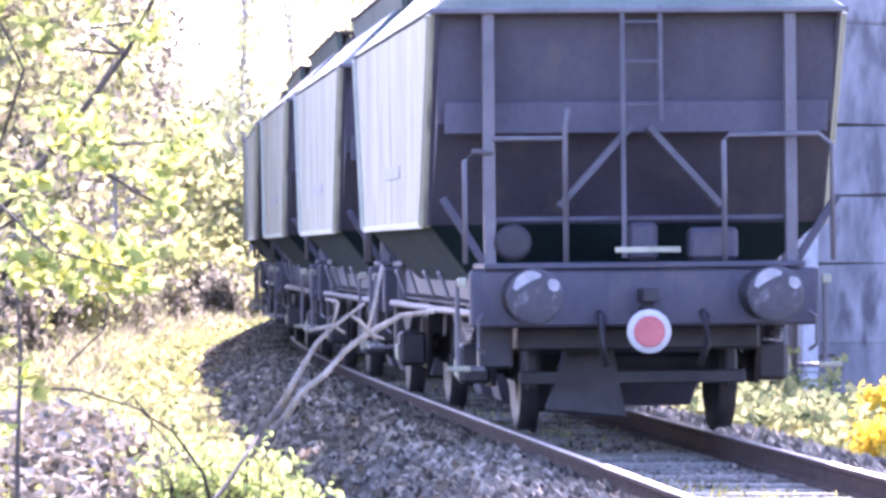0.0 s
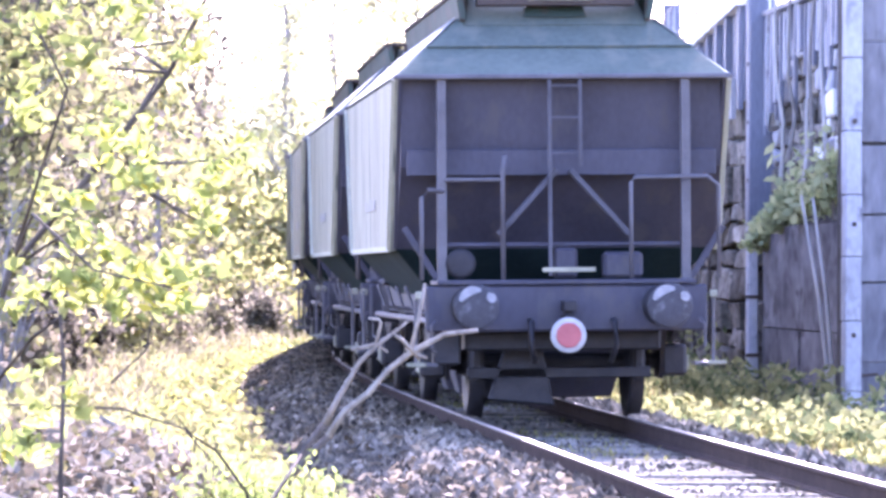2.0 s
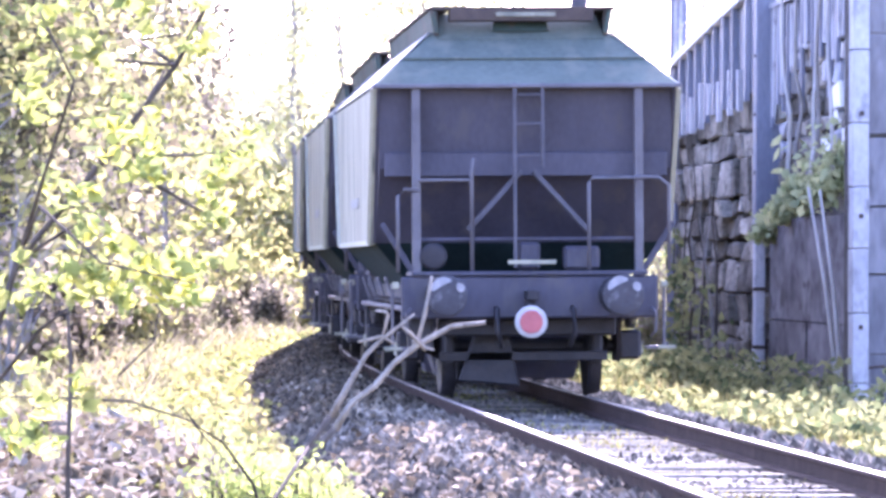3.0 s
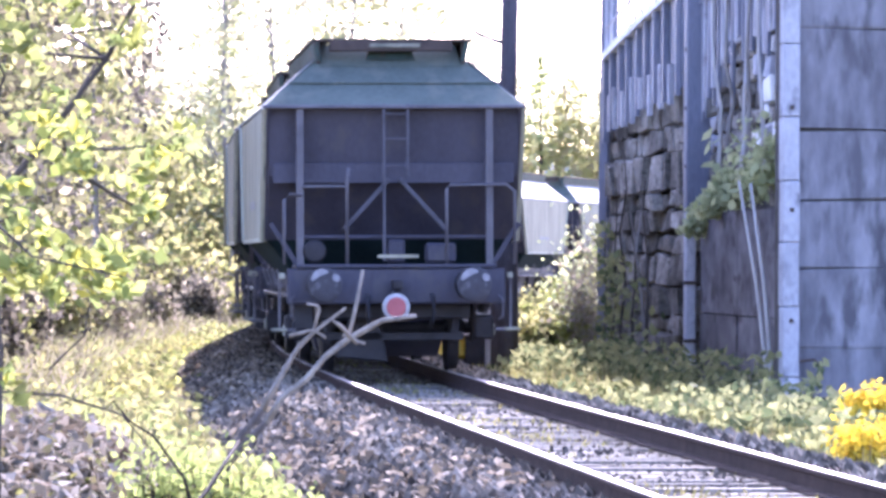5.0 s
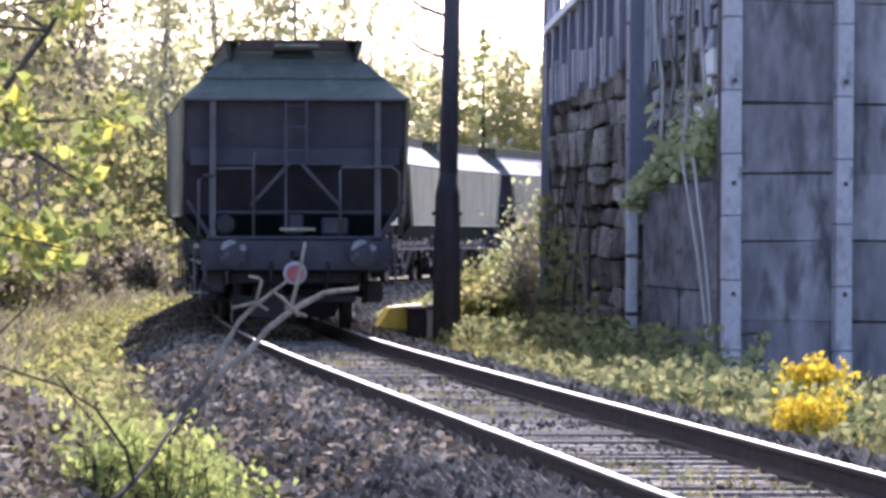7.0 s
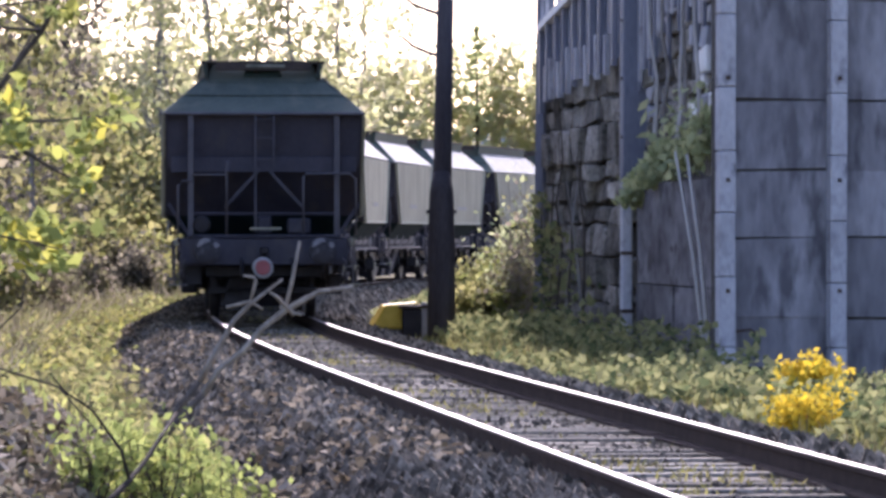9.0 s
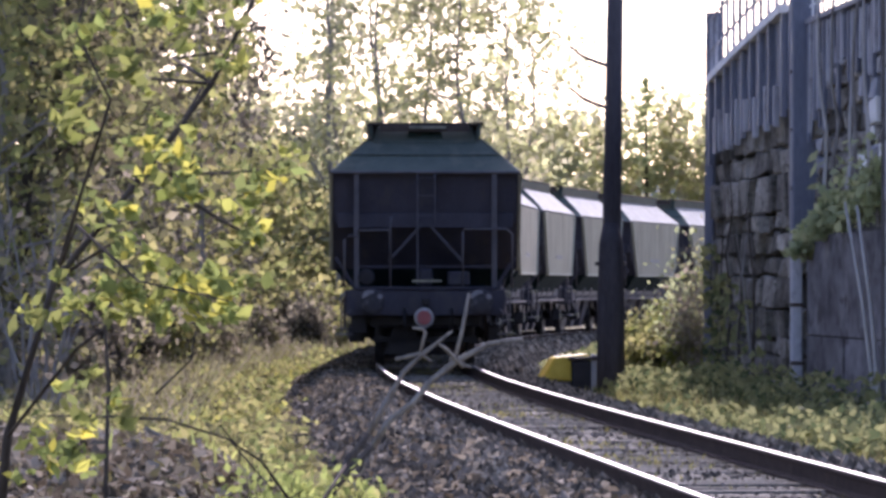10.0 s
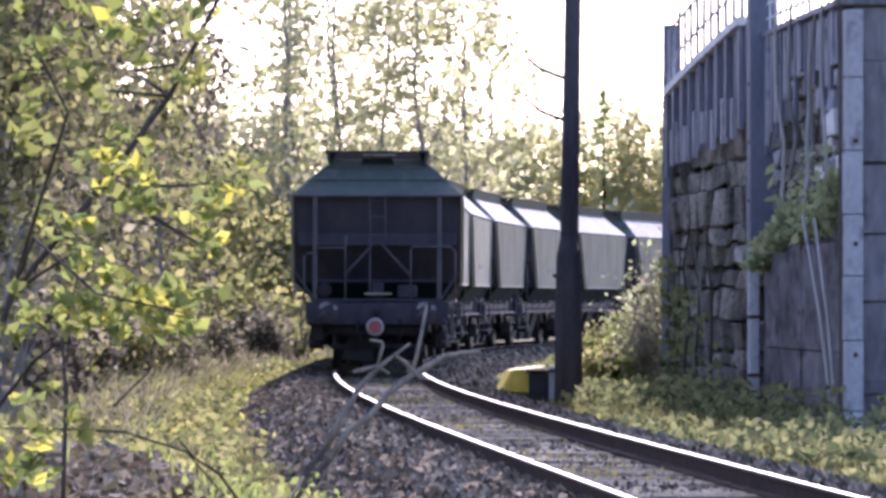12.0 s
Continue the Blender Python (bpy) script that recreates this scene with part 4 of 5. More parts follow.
def make_tree(x, y, height, spread, crown_from, n_leaf, leaf, bark, leafmat, label, seed, trunk_r=None, limbs=22, droop=0.15, clump=0.28, lean=0.03, category="tree", zbase=None):
    """A tree: a tapered trunk, limbs and twigs, and a crown of leaf clumps round the limbs' outer parts."""
    random.seed(seed)
    rng = np.random.default_rng(seed)
    z0 = float(ground_height(x, y)) - 0.1 if zbase is None else zbase
    g = thing("tree" if category == "tree" else category.replace(" ", "_"), pose(x, y, z0), label, category)
    r = trunk_r or height * 0.011
    top = Vector((random.uniform(-1, 1) * lean * height, random.uniform(-1, 1) * lean * height, height))
    tp = limb_path((0, 0, 0), top, 7, 0.012)
    part("trunk", tube(tp, [r * (1.25 if i == 0 else 1.0 - 0.85 * i / 7) for i in range(8)], 8), bark, g, "", True)
    bm = bmesh.new()
    cents, weights = [], []
    for i in range(limbs):
        f = crown_from + (1 - crown_from) * (i + random.random()) / limbs
        k = min(6, int(f * 7))
        base = tp[k].lerp(tp[k + 1], f * 7 - k)
        reach = spread * (0.45 + 0.7 * random.random()) * (1.0 - 0.55 * max(0, (f - crown_from) / (1 - crown_from)))
        ang = random.uniform(0, 2 * math.pi)
        tip = base + Vector((math.cos(ang) * reach, math.sin(ang) * reach, reach * random.uniform(0.1, 0.9) - droop * reach))
        pts = limb_path(base, tip, 4, 0.05)
        rr = r * (0.45 - 0.3 * f)
        tube_into(bm, pts, [rr, rr * 0.75, rr * 0.5, rr * 0.35, rr * 0.15], 5)
        for j in range(3):
            b2 = pts[1 + j]
            t2 = b2 + Vector((random.uniform(-1, 1), random.uniform(-1, 1), random.uniform(-0.2, 0.8))) * reach * 0.45
            q2 = limb_path(b2, t2, 2, 0.06)
            tube_into(bm, q2, [rr * 0.4, rr * 0.25, rr * 0.1], 4)
            cents += [q2[1], q2[2]]
        cents += [pts[3], pts[4]]
    tagged(part("branchwork", bm, bark, g), kind="stuff")
    C = np.array([tuple(c) for c in cents])
    w = rng.uniform(0.1, 1.0, len(C)) ** 1.5
    pick = rng.choice(len(C), n_leaf, p=w / w.sum())
    P = C[pick] + rng.normal(0, clump, (n_leaf, 3)) * np.array([1, 1, 0.75])
    P[:, 2] = np.maximum(P[:, 2], 0.1)
    quads_object("crown", leaves(P, leaf, rng), leafmat, g)
    return g


def make_spruce(x, y, height, width, seed):
    random.seed(seed)
    rng = np.random.default_rng(seed)
    z0 = float(ground_height(x, y)) - 0.1
    g = thing("spruce", pose(x, y, z0), "slender green spruce with drooping tiers, paled by painted haze", "tree")
    part("trunk", tube([(0, 0, 0), (0.05, 0, height * 0.5), (0, 0, height)], [height * 0.014, height * 0.009, 0.01], 7), BARK, g)
    P = []
    z = height * 0.12
    while z < height:
        f = 1 - z / height
        for k in range(7):
            ang = rng.uniform(0, 2 * np.pi)
            L = width * (f ** 0.85) * rng.uniform(0.6, 1.15)
            t = rng.uniform(0.05, 1, int(3 + 5 * f))
            P.append(np.stack([np.cos(ang) * L * t, np.sin(ang) * L * t, z - 0.22 * L * t + rng.normal(0, 0.05, len(t))], 1) + rng.normal(0, 0.06, (len(t), 3)))
        z += height * 0.035
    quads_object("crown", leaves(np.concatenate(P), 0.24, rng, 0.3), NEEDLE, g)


def make_bush(x, y, height, width, n_stem, n_leaf, leaf, leafmat, label, seed, bark=None, lift=0.0, name="bush"):
    """A bush of several thin stems that fork, leaves on their outer halves."""
    random.seed(seed)
    rng = np.random.default_rng(seed)
    g = thing(name, pose(x, y, float(ground_height(x, y)) - 0.05 + lift), label, name)
    bm = bmesh.new()
    cents = []
    for i in range(n_stem):
        ang = random.uniform(0, 2 * math.pi)
        rad = width / 2 * random.uniform(0.2, 1.0)
        tip = Vector((math.cos(ang) * rad, math.sin(ang) * rad, height * random.uniform(0.45, 1.0)))
        pts = limb_path((math.cos(ang) * rad * 0.15, math.sin(ang) * rad * 0.15, 0), tip, 5, 0.04)
        r = 0.008 + 0.006 * height
        tube_into(bm, pts, [r, r * 0.85, r * 0.7, r * 0.5, r * 0.35, r * 0.15], 5)
        cents += pts[2:]
        for j in (2, 3, 4):
            t2 = pts[j] + Vector((random.uniform(-1, 1), random.uniform(-1, 1), random.uniform(-0.2, 0.8))) * height * 0.2
            tube_into(bm, [pts[j], pts[j].lerp(t2, 0.5), t2], [r * 0.4, r * 0.3, r * 0.1], 4)
            cents.append(t2)
    tagged(part("stemwork", bm, bark or BARK, g), kind="stuff")
    C = np.array([tuple(c) for c in cents])
    P = C[rng.integers(0, len(C), n_leaf)] + rng.normal(0, 0.09 * (height + width) / 2 + 0.03, (n_leaf, 3))
    P[:, 2] = np.maximum(P[:, 2], 0.03)
    quads_object("foliage", leaves(P, leaf, rng), leafmat, g)
    return g


def make_woods():
    rng = np.random.default_rng(11)
    # thicket on the bank beside the line
    spots = [(-6.3, 63, 7.5), (-7.4, 70, 8), (-7.2, 66, 7.5), (-8.6, 74, 9), (-6.6, 82, 8.5), (-8.4, 88, 10), (-10.2, 96, 11), (-7.4, 99, 9), (-6.2, 107, 8), (-9.2, 112, 10), (-11, 118, 12),
             (-7.5, 122, 9), (-5.9, 128, 5.0), (-9.8, 132, 12), (-12.5, 138, 13), (-7.6, 142, 9)]
    for i, (x, y, h) in enumerate(spots):
        yellow = i % 4 == 2
        make_tree(x, y, h, 2.4, 0.10, 2500, 0.13 if y < 100 else 0.15, BARK if i % 2 else PALEBARK, (YOUNG if yellow else HAZEL if i % 4 in (1, 3) else SPRING),
                  "thin spring tree with sparse young leaves" if not yellow else "thin spring tree with bright yellow-green leaves", 100 + i, limbs=30, clump=0.34)
    # fuller trees on the upper bank
    for i, (x, y, h) in enumerate([(-6.3, 66, 9.5), (-6.9, 72, 10.5), (-7.2, 78, 11), (-7.6, 84, 12), (-8.2, 92, 13)]):
        make_tree(x, y, h, 2.5, 0.2, 3000, 0.14, BARK, SHADELEAF, "leafy grey-green tree on the upper bank", 150 + i, limbs=40, clump=0.4)
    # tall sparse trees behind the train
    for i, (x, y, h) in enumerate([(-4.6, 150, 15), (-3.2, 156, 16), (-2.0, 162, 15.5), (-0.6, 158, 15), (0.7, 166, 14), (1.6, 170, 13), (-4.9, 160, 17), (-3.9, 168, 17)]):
        make_tree(x, y, h, 3.0, 0.12, 1550, 0.19, PALEBARK, FARLEAF, "tall slender tree with thin spring foliage, paled by painted haze", 200 + i, limbs=30, clump=0.36, lean=0.03, droop=-0.35, trunk_r=0.10)
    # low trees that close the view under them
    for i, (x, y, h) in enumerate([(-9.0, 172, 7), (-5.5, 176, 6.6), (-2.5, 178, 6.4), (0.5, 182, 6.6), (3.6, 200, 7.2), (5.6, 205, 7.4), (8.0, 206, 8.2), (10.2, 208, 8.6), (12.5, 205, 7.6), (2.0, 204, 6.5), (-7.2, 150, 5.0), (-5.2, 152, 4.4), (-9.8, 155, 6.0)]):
        make_tree(x, y, h, 3.0, 0.06, 2100 if x > 1.5 else 2200, 0.25, PALEBARK, FARLEAF, "round green tree beyond the curve, paled by painted haze", 300 + i, limbs=26, clump=0.5)
    make_spruce(6.8, 204, 9.3, 3.6, 1)
    make_spruce(3.6, 216, 7.6, 3.0, 2)
    make_spruce(10.0, 215, 8.2, 3.6, 3)


def make_undergrowth():
    rng = np.random.default_rng(21)
    # grass and low plants on the left side of the line, in clumps
    def patch(n, y0, span, power, u_near, u_spread, clumps, tight):
        cy = y0 + rng.random(clumps) ** power * span
        cu = -u_near - np.abs(rng.normal(0, 1, clumps)) * u_spread
        k = rng.integers(0, clumps, n)
        y = cy[k] + rng.normal(0, tight * 2.2, n)
        x = line_x(cy[k]) + cu[k] + rng.normal(0, tight, n)
        return x, y
    x, y = patch(34000, 34, 110, 1.4, 2.5, 3.0, 700, 0.22)
    P = np.stack([x, y, ground_height(x, y) - 0.02], 1)
    tagged(quads_object("grass", blades(P, 0.24, 0.035, rng, 0.5), GRASSLEAF), "sparse yellow-green grass tufts on the bank", "grass", kind="stuff")
    x, y = patch(30000, 36, 110, 1.4, 2.5, 2.6, 330, 0.2)
    P = np.stack([x, y, ground_height(x, y) + rng.random(len(x)) ** 1.5 * 0.32], 1)
    tagged(quads_object("weeds", leaves(P, 0.075, rng, 0.2), SPRING), "low leafy plants among the dry leaves", "weeds", kind="stuff")
    x, y = patch(11000, 58, 80, 1.0, 2.2, 1.5, 120, 0.26)
    P = np.stack([x, y, ground_height(x, y) + rng.random(len(x)) ** 1.5 * 0.22], 1)
    tagged(quads_object("weeds", leaves(P, 0.085, rng, 0.2), YOUNG), "bright yellow-green low plants by the ballast", "weeds", kind="stuff")
    n = 2600
    y = rng.uniform(24, 36, n)
    x = rng.uniform(-3.6, -0.6, n)
    P = np.stack([x, y, ground_height(x, y) + rng.random(n) ** 2 * 0.10], 1)
    tagged(quads_object("weeds", leaves(P, 0.05, rng, 0.2), GRASSLEAF), "small green plants on the near rise", "weeds", kind="stuff")
    # fresh green tuft beside the ballast's foot
    n = 6500
    P = np.stack([rng.normal(-0.85, 0.45, n), rng.normal(36.5, 2.6, n), np.zeros(n)], 1)
    P[:, 2] = ground_height(P[:, 0], P[:, 1]) - 0.02
    tagged(quads_object("grass", blades(P, 0.20, 0.03, rng, 0.5), TUFTLEAF), "fresh green grass tuft at the ballast's foot", "grass", kind="stuff")
    # weeds between the line and the wall
    n = 38000
    s = 32 + rng.random(n) ** 1.2 * 79
    u = rng.uniform(1.75, 4.55, n)
    x = np.interp(s, _s, _px) + u
    y = np.interp(s, _s, _py)
    hump = 0.07 + 0.42 * np.clip(np.sin(x * 3.1 + y * 1.1) * np.sin(y * 0.7) * 2, 0, 1)
    P = np.stack([x, y, ground_height(x, y) + rng.random(n) * hump * (0.4 + 0.25 * np.clip(u - 1.7, 0, 3))], 1)
    tagged(quads_object("weeds", leaves(P, 0.085, rng, 0.2), WEED), "low green weeds along the foot of the wall", "weeds", kind="stuff")
    n = 7000
    s = 32 + rng.random(n) ** 1.2 * 74
    u = rng.uniform(1.65, 3.6, n)
    x, y = np.interp(s, _s, _px) + u, np.interp(s, _s, _py)
    P = np.stack([x, y, ground_height(x, y) - 0.02], 1)
    tagged(quads_object("grass", blades(P, 0.22, 0.03, rng, 0.4), GRASSLEAF), "yellow-green grass beside the rail", "grass", kind="stuff")
    n = 3600
    s = 27 + rng.random(n) ** 1.4 * 70
    u = np.clip(rng.normal(0.0, 0.33, n), -0.62, 0.62)
    keep = np.sin(s * 1.3 + u * 4) + np.sin(s * 0.47 + 1.0) + rng.normal(0, 0.5, n) > 0.5
    s, u = s[keep], u[keep]
    x, y = np.interp(s, _s, _px) + u, np.interp(s, _s, _py)
    P = np.stack([x, y, np.full(len(s), -0.18)], 1)
    tagged(quads_object("weeds", blades(P, 0.05, 0.02, rng, 0.6), GRASSLEAF), "short sparse weeds in the gravel between the rails", "weeds", kind="stuff")
    # fallen leaves
    n = 40000
    y = 34 + rng.random(n) ** 1.5 * 70
    x = line_x(y) - 1.9 - np.abs(rng.normal(0, 2.2, n))
    near = rng.random(n) < 0.2
    y = np.where(near, rng.uniform(24, 36, n), y)
    x = np.where(near, rng.uniform(-3.8, -0.5, n), x)
    P = np.stack([x, y, ground_height(x, y) + 0.02 + rng.random(n) * 0.06], 1)
    V = leaves(P, 0.125, rng, 0.4, 1.5)
    V = P[:, None, :] + (V - P[:, None, :]) * np.where(near, 0.6, 1.0)[:, None, None]
    tagged(quads_object("leaf_litter", V, LITTER), "dry pale brown fallen leaves", "leaf litter", kind="stuff")
    n = 4200
    s = 30 + rng.random(n) ** 1.3 * 60
    u = rng.uniform(-2.7, -0.95, n)
    x, y = np.interp(s, _s, _px) + u, np.interp(s, _s, _py)
    P = np.stack([x, y, -0.13 - np.clip(-u - 1.6, 0, 2) * 0.5 + rng.random(n) * 0.05], 1)
    tagged(quads_object("leaf_litter", leaves(P, 0.085, rng, 0.5, 1.3), LITTER), "brown leaves blown onto the ballast", "leaf litter", kind="stuff")
    # brushwood between the grass and the trees
    n = 4500
    y = 55 + rng.random(n) * 95
    u = -3.6 - rng.random(n) ** 1.3 * 5.0
    x = line_x(y) + u
    P = np.stack([x, y, ground_height(x, y) - 0.03], 1)
    tagged(quads_object("brushwood", blades(P, 0.6, 0.03, rng, 0.9), DRYLEAF), "grey-brown dry brushwood below the trees", "brushwood", kind="stuff")
    # bushes under the trees
    for i in range(26):
        y = 62 + i * 3.3 + rng.uniform(-1, 1)
        u = -4.6 - rng.random() * 2.6
        make_bush(float(line_x(y)) + u, y, rng.uniform(0.7, 1.9), rng.uniform(1.2, 2.2), 9, 1500, 0.10, (HAZEL, DRYLEAF, DRYLEAF, HAZEL, SPRING)[i % 5], "low twiggy bush with young leaves", 400 + i, bark=PALEBARK if i % 2 else BARK)
    # bare brown and grey stems of the thicket's edge
    for i in range(24):
        y = 60 + i * 2.7 + rng.uniform(-1, 1)
        u = -5.2 - rng.random() * 3.2
        make_bush(float(line_x(y)) + u, y, rng.uniform(2.0, 4.2), rng.uniform(1.6, 2.6), 15, 260, 0.11, (DRYLEAF, HAZEL)[i % 2], "bare many-stemmed hazel at the edge of the thicket", 600 + i, bark=(PALEBARK, BARK, BARK)[i % 3])
    # bank behind the pole
    for i, (x, y, h, w) in enumerate([(2.9, 82, 1.0, 1.1), (3.5, 84, 1.3, 1.3), (3.9, 88, 1.5, 1.6), (3.1, 90, 1.1, 1.4), (4.4, 93, 1.9, 1.6), (5.3, 98, 2.2, 2.2), (2.7, 80, 0.6, 0.9), (3.3, 79.5, 0.7, 0.9), (6.2, 104, 2.6, 2.4)]):
        make_bush(x, y, h, w, 12, 2600, 0.085, (SPRING, FRESH, SPRING)[i % 3], "green bramble bush on the bank", 450 + i)
    # grey twiggy shrub at the far end of the stone wall
    for i, (s, u, h, w) in enumerate([(79.6, WU - 0.3, 2.3, 0.5), (80.6, WU - 0.4, 2.7, 0.6), (79.0, WU - 0.4, 1.3, 0.6)]):
        x, y, _ = beside(s, u)
        make_bush(x, y, h, w, 16, 520, 0.075, (DRYLEAF, SHRUBLEAF, DRYLEAF)[i], "grey twiggy shrub at the end of the stone wall", 470 + i, bark=PALEBARK, name="shrub")
    # yellow blossom by the wall
    for i, (s, u, h) in enumerate([(45.0, 3.80, 0.34)]):
        x, y, _ = beside(s, u)
        make_bush(x, y, h, 0.55, 16, 1500, 0.055, BLOSSOM, "bushy yellow flowering plant by the wall", 480 + i, lift=0.12, name="flowering_plant")
    x, y, _ = beside(41.2, 3.0)
    make_bush(x, y, 0.5, 0.6, 12, 1200, 0.042, BLOSSOM, "bushy yellow flowering plant by the wall", 483, name="flowering_plant")


def make_terrace_plants():
    rng = np.random.default_rng(31)
    for i, (s, z, h, w) in enumerate([(65.0, 1.65, 0.40, 0.42), (63.4, 1.9, 0.42, 0.45), (61.6, 1.98, 0.55, 0.5), (59.8, 2.0, 0.75, 0.5), (58.0, 2.0, 1.0, 0.45)]):
        x, y, _ = beside(s, WU - 0.02)
        make_bush(x, y, h, w, 9, 300, 0.10, SHRUBLEAF, "leafy pale green shrub growing on the low wall", 500 + i, lift=z - float(ground_height(x, y)) + 0.05, name="shrub", bark=DEADWOOD)
    for a, b in (((4.692, 57.80, -0.169), (4.325, 57.80, 2.293)), ((4.716, 57.60, -0.116), (4.452, 57.60, 2.255))):
        a, b = Vector(a), Vector(b)
        g = thing("dry_stalk", pose(*a), "long pale dry stalk leaning on the wall", "plant", "dry stalks")
        q = b - a
        part("stem", tube([Vector((0.02, 0, -0.3)), Vector((0, 0, 0)), q * 0.5 + Vector((0.03, 0, 0)), q], [0.03, 0.028, 0.024, 0.016], 6), STALK, g, "", True)
    for i in range(6):
        x, y, _ = beside(58.0 + 1.1 * i, WU + 0.02)
        g = thing("climbing_stem", pose(x, y, 2.4), "grey climbing stem over the board fence", "plant", "climbing stems")
        random.seed(540 + i)
        part("stem", tube(limb_path((0, 0, 0), (random.uniform(-0.1, 0.1), 0, 3.0), 6, 0.02), [0.03, 0.03, 0.026, 0.022, 0.02, 0.016, 0.01], 6), STALK if i % 2 else PALEBARK, g)
        P = np.stack([rng.normal(0, 0.1, 8), rng.normal(0, 0.25, 8), rng.random(8) * 0.7 + 0.1], 1)
        quads_object("foliage", leaves(P, 0.12, rng), SHRUBLEAF, g)


def make_ivy():
    """Dark ivy and dry creepers over the far part of the stone wall."""
    rng = np.random.default_rng(33)
    g = thing("ivy", pose(0, 0, 0), "dark ivy and dry creepers hanging over the stone wall", "ivy")
    n = 520
    s = 78.3 - np.abs(rng.normal(0, 1, n)) * 4.0
    s = np.clip(s, 66.6, 78.4)
    z = -0.5 + rng.random(n) ** 1.5 * 2.6 * (0.35 + 0.65 * (s - 66) / 12.4)
    u = WU - 0.22 + rng.normal(0, 0.07, n)
    P = np.stack([np.interp(s, _s, _px) + u, np.interp(s, _s, _py), z], 1)
    quads_object("foliage", leaves(P, 0.11, rng), WEED, g)
    for i in range(9):
        s0 = 70 + i * 0.9
        part("creeper", tube(limb_path(beside(s0, WU - 0.2, -0.5), beside(s0 + rng.uniform(-0.5, 0.5), WU - 0.22, rng.uniform(1.8, 3.2)), 5, 0.02), [0.03, 0.026, 0.022, 0.018, 0.012, 0.006], 5), PALEBARK if i % 2 else BARK, g)


def make_foreground():
    """The near bush at the side of the stand, and the bleached dead branch before the line."""
    rng = np.random.default_rng(41)
    random.seed(41)
    g = thing("sapling", pose(0, 0, 0), "young roadside sapling with bright yellow-green leaves", "sapling")
    base = Vector((-2.3, 22.2, -0.5))
    bm = bmesh.new()
    main = [base, Vector((-2.2, 22.1, 0.6)), Vector((-1.977, 22.00, 1.316)), Vector((-1.563, 22.00, 1.807)), Vector((-1.253, 22.00, 2.221)), Vector((-1.033, 22.00, 2.661)), Vector((-0.942, 22.00, 3.076))]
    tube_into(bm, main, [0.028, 0.022, 0.017, 0.014, 0.012, 0.010, 0.006], 7)
    twigs = [(main[2], Vector((-1.840, 21.60, 1.569)), Vector((-1.531, 21.20, 1.315)), Vector((-1.122, 21.00, 1.228))), (main[3], Vector((-1.427, 22.30, 2.024)), Vector((-1.328, 22.40, 2.212))), (main[4], Vector((-1.466, 22.50, 2.361)), Vector((-1.255, 22.50, 2.388))),
             (main[3], Vector((-1.264, 22.20, 1.812)), Vector((-0.907, 22.40, 1.843))), (main[1], Vector((-1.789, 21.00, 1.018)), Vector((-1.644, 20.80, 1.119))), (main[2], Vector((-1.680, 21.50, 2.125)), Vector((-1.823, 21.40, 2.423)), Vector((-1.747, 21.40, 2.775))),
             (main[4], Vector((-1.563, 22.00, 2.247)), Vector((-1.641, 22.00, 2.506))), (main[3], Vector((-1.175, 22.00, 1.574)), Vector((-1.072, 22.00, 1.523))), (main[2], Vector((-1.744, 22.00, 1.471)), Vector((-1.626, 21.80, 1.521)))]
    for tw in twigs:
        tube_into(bm, tw, [0.010 - 0.002 * i for i in range(len(tw))], 5)
    tagged(part("branchwork", bm, BARK, g, "", True), kind="stuff")
    cl = [(-1.48, 1.25, 0.15, 0.05, 46), (-1.26, 1.30, 0.11, 0.06, 40), (-1.17, 1.21, 0.05, 0.04, 18), (-1.61, 1.21, 0.10, 0.05, 26), (-1.48, 1.93, 0.11, 0.07, 40), (-1.32, 1.82, 0.08, 0.05, 22), (-1.41, 1.76, 0.09, 0.06, 24),
          (-1.59, 1.46, 0.07, 0.07, 26), (-1.08, 1.75, 0.08, 0.07, 22), (-0.92, 1.85, 0.07, 0.05, 18), (-1.05, 1.52, 0.05, 0.04, 10), (-1.57, 2.26, 0.06, 0.10, 22), (-1.87, 2.05, 0.07, 0.06, 20), (-1.84, 2.38, 0.13, 0.10, 26),
          (-1.56, 2.56, 0.08, 0.08, 20), (-1.36, 2.48, 0.08, 0.08, 16), (-1.89, 0.55, 0.09, 0.09, 40), (-1.63, 0.74, 0.03, 0.03, 5), (-1.94, 1.21, 0.08, 0.10, 20), (-1.10, 2.56, 0.05, 0.05, 10), (-1.76, 1.62, 0.13, 0.10, 16),
          (-1.89, 0.86, 0.08, 0.08, 10), (-1.13, 2.28, 0.05, 0.08, 12)]
    C = ([], [])
    for k, (cx, cz, wx, wz, n) in enumerate(cl):
        for _ in range((n // 3 if cz < 1.4 else n // 4) + 2):
            # a rosette of leaves at a twig's end
            rx, ry, rz = cx + random.gauss(0, wx * 0.85), 21.6 + random.uniform(-0.5, 0.5), cz + random.gauss(0, wz * 0.85)
            green = random.random() < (0.65 if cz > 2.0 else 0.5 if k % 3 == 0 else 0.15)
            for _ in range(random.randint(4, 7)):
                C[green].append((rx + random.gauss(0, 0.03), ry + random.gauss(0, 0.03), rz + random.gauss(0, 0.022)))
    for spots, leafmat in zip(C, (SAPLEAF, FRESH)):
        quads_object("foliage", leaves(np.array(spots), 0.056, rng, 0.2, 1.7), leafmat, g)
    st = thing("sapling", pose(0, 0, 0), "thin dark bare stems of a young sapling", "sapling")
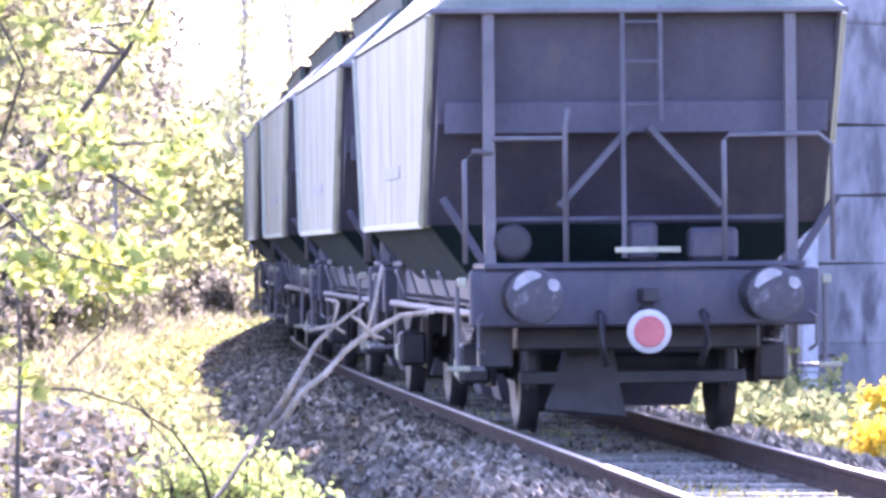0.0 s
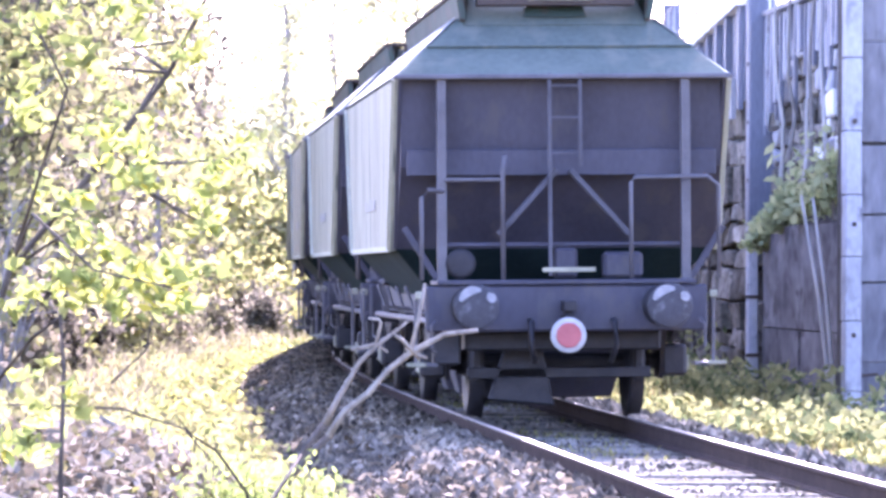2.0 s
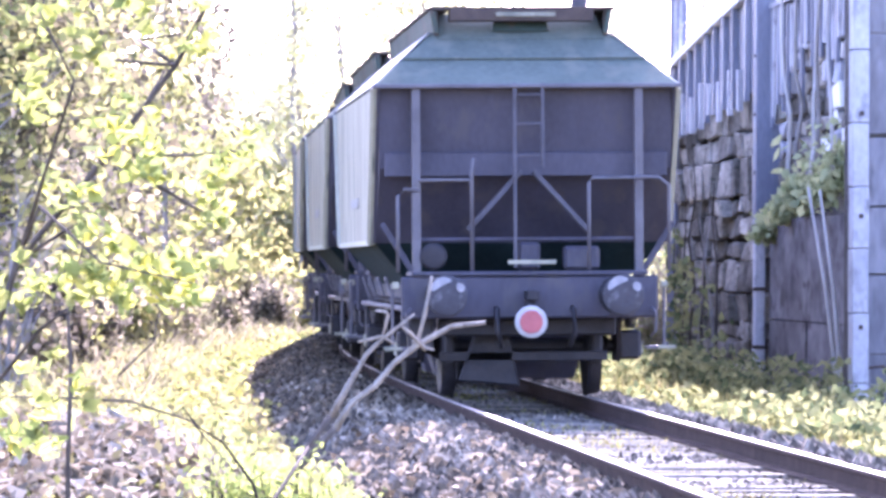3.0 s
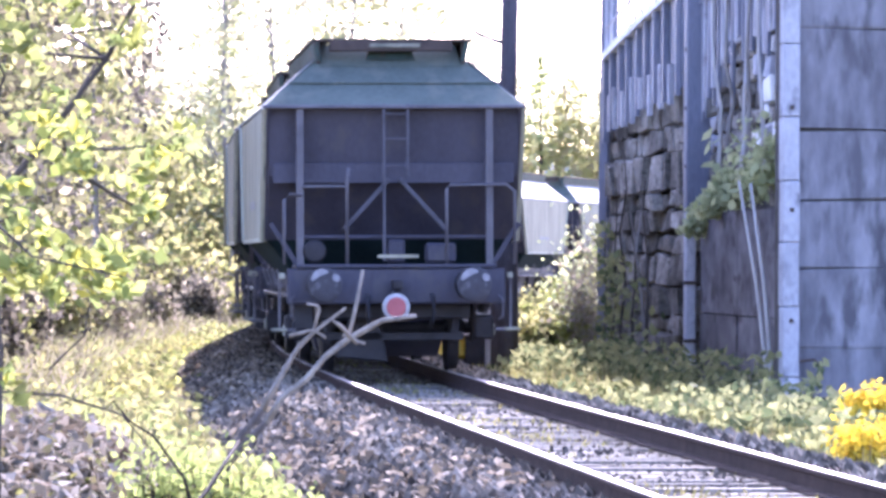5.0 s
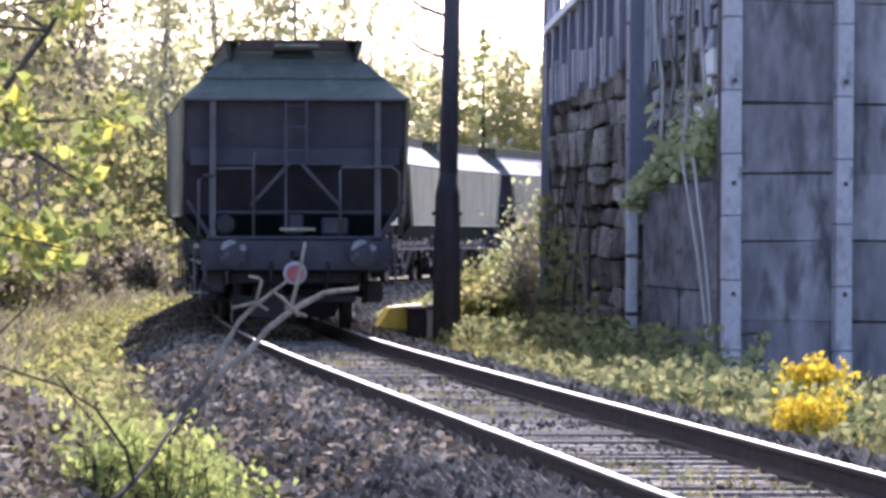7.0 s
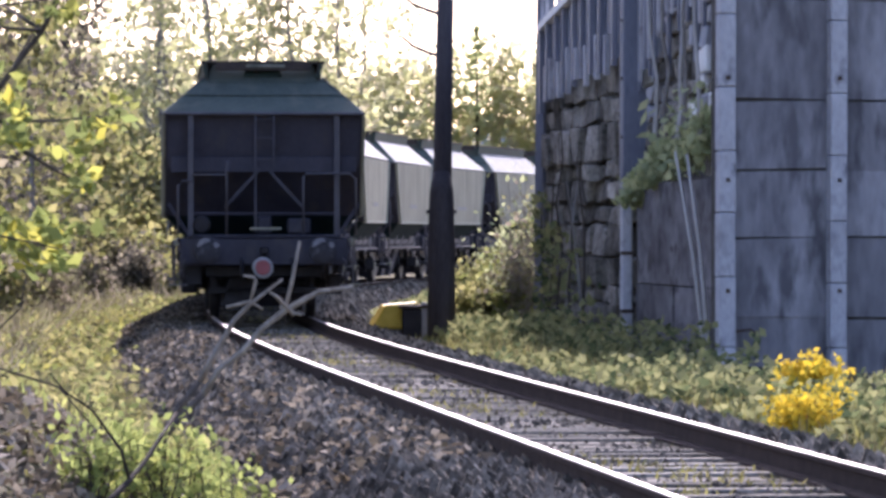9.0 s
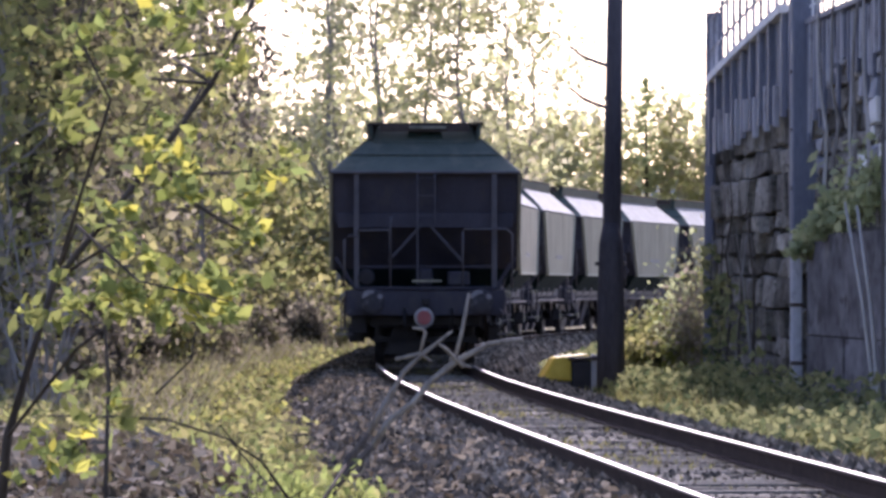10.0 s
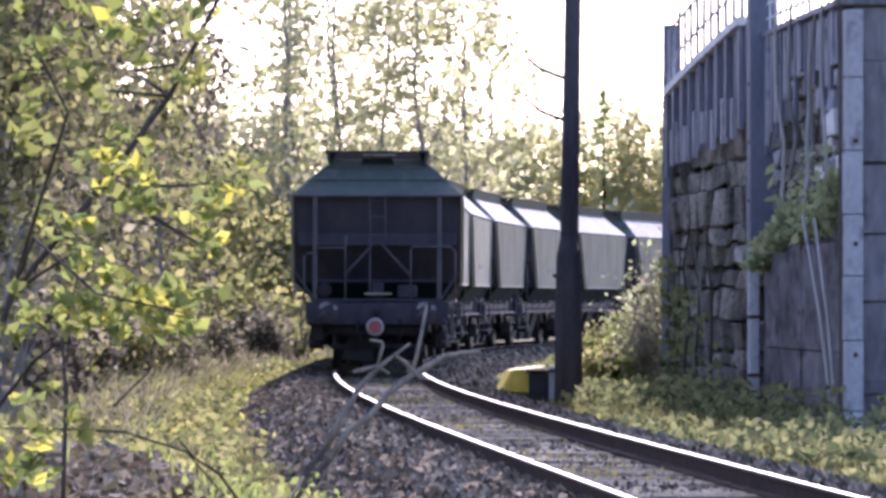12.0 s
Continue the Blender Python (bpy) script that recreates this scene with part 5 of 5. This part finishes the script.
    part("stem", merged(tube([(-1.93, 24.5, -0.5), Vector((-1.937, 24.50, 0.274)), Vector((-1.923, 24.50, 0.798)), Vector((-1.943, 24.50, 1.087)), Vector((-1.856, 24.50, 1.433))], [0.016, 0.013, 0.011, 0.008, 0.004], 6),
                         tube([Vector((-1.934, 24.50, 0.626)), Vector((-2.213, 24.30, 0.637))], [0.007, 0.005], 5), tube([Vector((-1.934, 24.50, 0.626)), Vector((-1.632, 24.60, 0.608)), Vector((-1.325, 24.80, 0.501)), Vector((-1.150, 24.80, 0.296))], [0.008, 0.007, 0.006, 0.004], 5),
                         tube([Vector((-1.697, 24.70, 0.736)), Vector((-1.511, 24.60, 0.912)), Vector((-1.459, 24.60, 1.202))], [0.007, 0.006, 0.004], 5)), BARK, st)
    log = thing("fallen_branch", pose(0, 0, 0), "short pale barkless branch lying in the litter", "branch")
    part("wood", tube([Vector((-2.984, 42.00, 0.045)), Vector((-2.812, 42.00, -0.054)), Vector((-2.600, 41.00, -0.263))], [0.03, 0.03, 0.02], 6), DEADWOOD, log, "", True)
    w = thing("dead_branch", pose(0, 0, 0), "bleached forked dead branch leaning up beside the line", "branch")
    bm = bmesh.new()
    tube_into(bm, [Vector((-0.679, 29.00, 0.324)), Vector((-0.587, 29.00, 0.474)), Vector((-0.440, 29.00, 0.587)), Vector((-0.321, 29.00, 0.727)), Vector((-0.184, 29.00, 0.833)), Vector((0.020, 29.00, 0.945)), Vector((0.225, 29.00, 0.972))], [0.022, 0.019, 0.021, 0.018, 0.021, 0.016, 0.013], 7)
    tube_into(bm, [Vector((-0.191, 29.00, 0.816)), Vector((-0.143, 29.00, 1.013)), Vector((-0.099, 29.00, 1.252))], [0.014, 0.012, 0.009], 6)
    tube_into(bm, [Vector((-0.133, 29.00, 0.802)), Vector((-0.235, 28.95, 0.912)), Vector((-0.275, 28.90, 0.940))], [0.014, 0.012, 0.009], 6)
    tube_into(bm, [Vector((-0.218, 29.00, 0.860)), Vector((-0.133, 29.00, 0.816)), Vector((-0.082, 29.00, 0.802))], [0.016, 0.014, 0.008], 6)
    part("fork", bm, DEADWOOD, w, "", True)
    bm = bmesh.new()
    tube_into(bm, [Vector((-0.713, 29.40, 0.387)), Vector((-0.623, 29.40, 0.553)), Vector((-0.498, 29.40, 0.767)), Vector((-0.401, 29.40, 0.864)), Vector((-0.204, 29.40, 1.016))], [0.022, 0.019, 0.016, 0.014, 0.008], 7)
    tube_into(bm, [Vector((-0.550, 29.40, 0.843)), Vector((-0.401, 29.40, 0.878)), Vector((-0.325, 29.40, 0.830))], [0.011, 0.013, 0.008], 6)
    tube_into(bm, [Vector((-0.401, 29.40, 0.871)), Vector((-0.367, 29.40, 1.009)), Vector((-0.380, 29.40, 1.027)), Vector((-0.446, 29.40, 1.037))], [0.011, 0.010, 0.010, 0.008], 6)
    part("fork", bm, DEADWOOD, w, "", True)
    # The lower stems are browner, close to the ballast's tone.
    for path in (((-1.133, 29.00, -0.454), (-0.901, 29.00, 0.075), (-0.805, 29.00, 0.201), (-0.674, 29.00, 0.330)), ((-1.190, 29.40, -0.478), (-0.930, 29.40, 0.076), (-0.816, 29.40, 0.255), (-0.709, 29.40, 0.393))):
        part("lower_stem", tube(path, [0.025, 0.023, 0.022, 0.0215], 7), BROWNWOOD, w, "darker brown foot of the branch", True)
    # Shadowed lower part of the dead branch, its shade painted as dark bark.
    fork = thing("dead_branch", pose(0, 0, 0), "dark fork at the dead branch's foot, shade in its colour", "branch")
    part("fork", merged(tube([(-1.290, 25.52, -0.482), (-1.162, 25.62, -0.184), (-1.084, 25.81, -0.119), (-1.007, 26.00, -0.043), (-0.942, 26.29, 0.035), (-0.862, 26.58, 0.159), (-0.784, 26.96, 0.288)], [0.022, 0.02, 0.018, 0.016, 0.013, 0.012, 0.008], 7),
                        tube([(-1.007, 26.00, -0.043), (-1.051, 26.00, 0.121), (-1.125, 26.00, 0.224), (-1.213, 26.00, 0.344), (-1.348, 26.00, 0.431), (-1.438, 26.00, 0.540)], [0.011, 0.010, 0.009, 0.008, 0.007, 0.004], 6)), DARKBARK, fork, "", True)
    # the grassy rise that the branch stands in
    for i, (x, dd, h, wd) in enumerate([(-0.86, 27.6, 0.78, 0.40), (-0.69, 28.0, 0.86, 0.36), (-1.06, 27.8, 0.72, 0.45), (-0.51, 28.4, 0.62, 0.36), (-1.25, 27.4, 0.66, 0.40), (-0.32, 28.6, 0.48, 0.34)]):
        make_bush(x, dd, h, wd, 12, 380, 0.04, TUFTLEAF, "low leafy plant round the foot of the dead branch", 560 + i, bark=BARK, name="wild_plant")


def make_far_hill():
    bm = bmesh.new()
    n = 40
    tops = [(x, 1900.0, 26 + 12 * math.sin(x / 170.0 + 0.6) + 7 * math.sin(x / 61.0)) for x in np.linspace(-900, 900, n)]
    a = [bm.verts.new((x, y, -5)) for x, y, z in tops]
    b = [bm.verts.new(t) for t in tops]
    c = [bm.verts.new((x, y + 400, -5)) for x, y, z in tops]
    for i in range(n - 1):
        bm.faces.new((a[i], a[i + 1], b[i + 1], b[i]))
        bm.faces.new((b[i], b[i + 1], c[i + 1], c[i]))
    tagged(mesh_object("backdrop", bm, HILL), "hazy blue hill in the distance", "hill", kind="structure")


make_ground()
make_far_hill()
TRAIN = make_train()
make_pole()
make_woods()
make_undergrowth()
make_terrace_plants()
make_ivy()
make_foreground()
random.seed(7)
make_track()
make_wall()
motions()
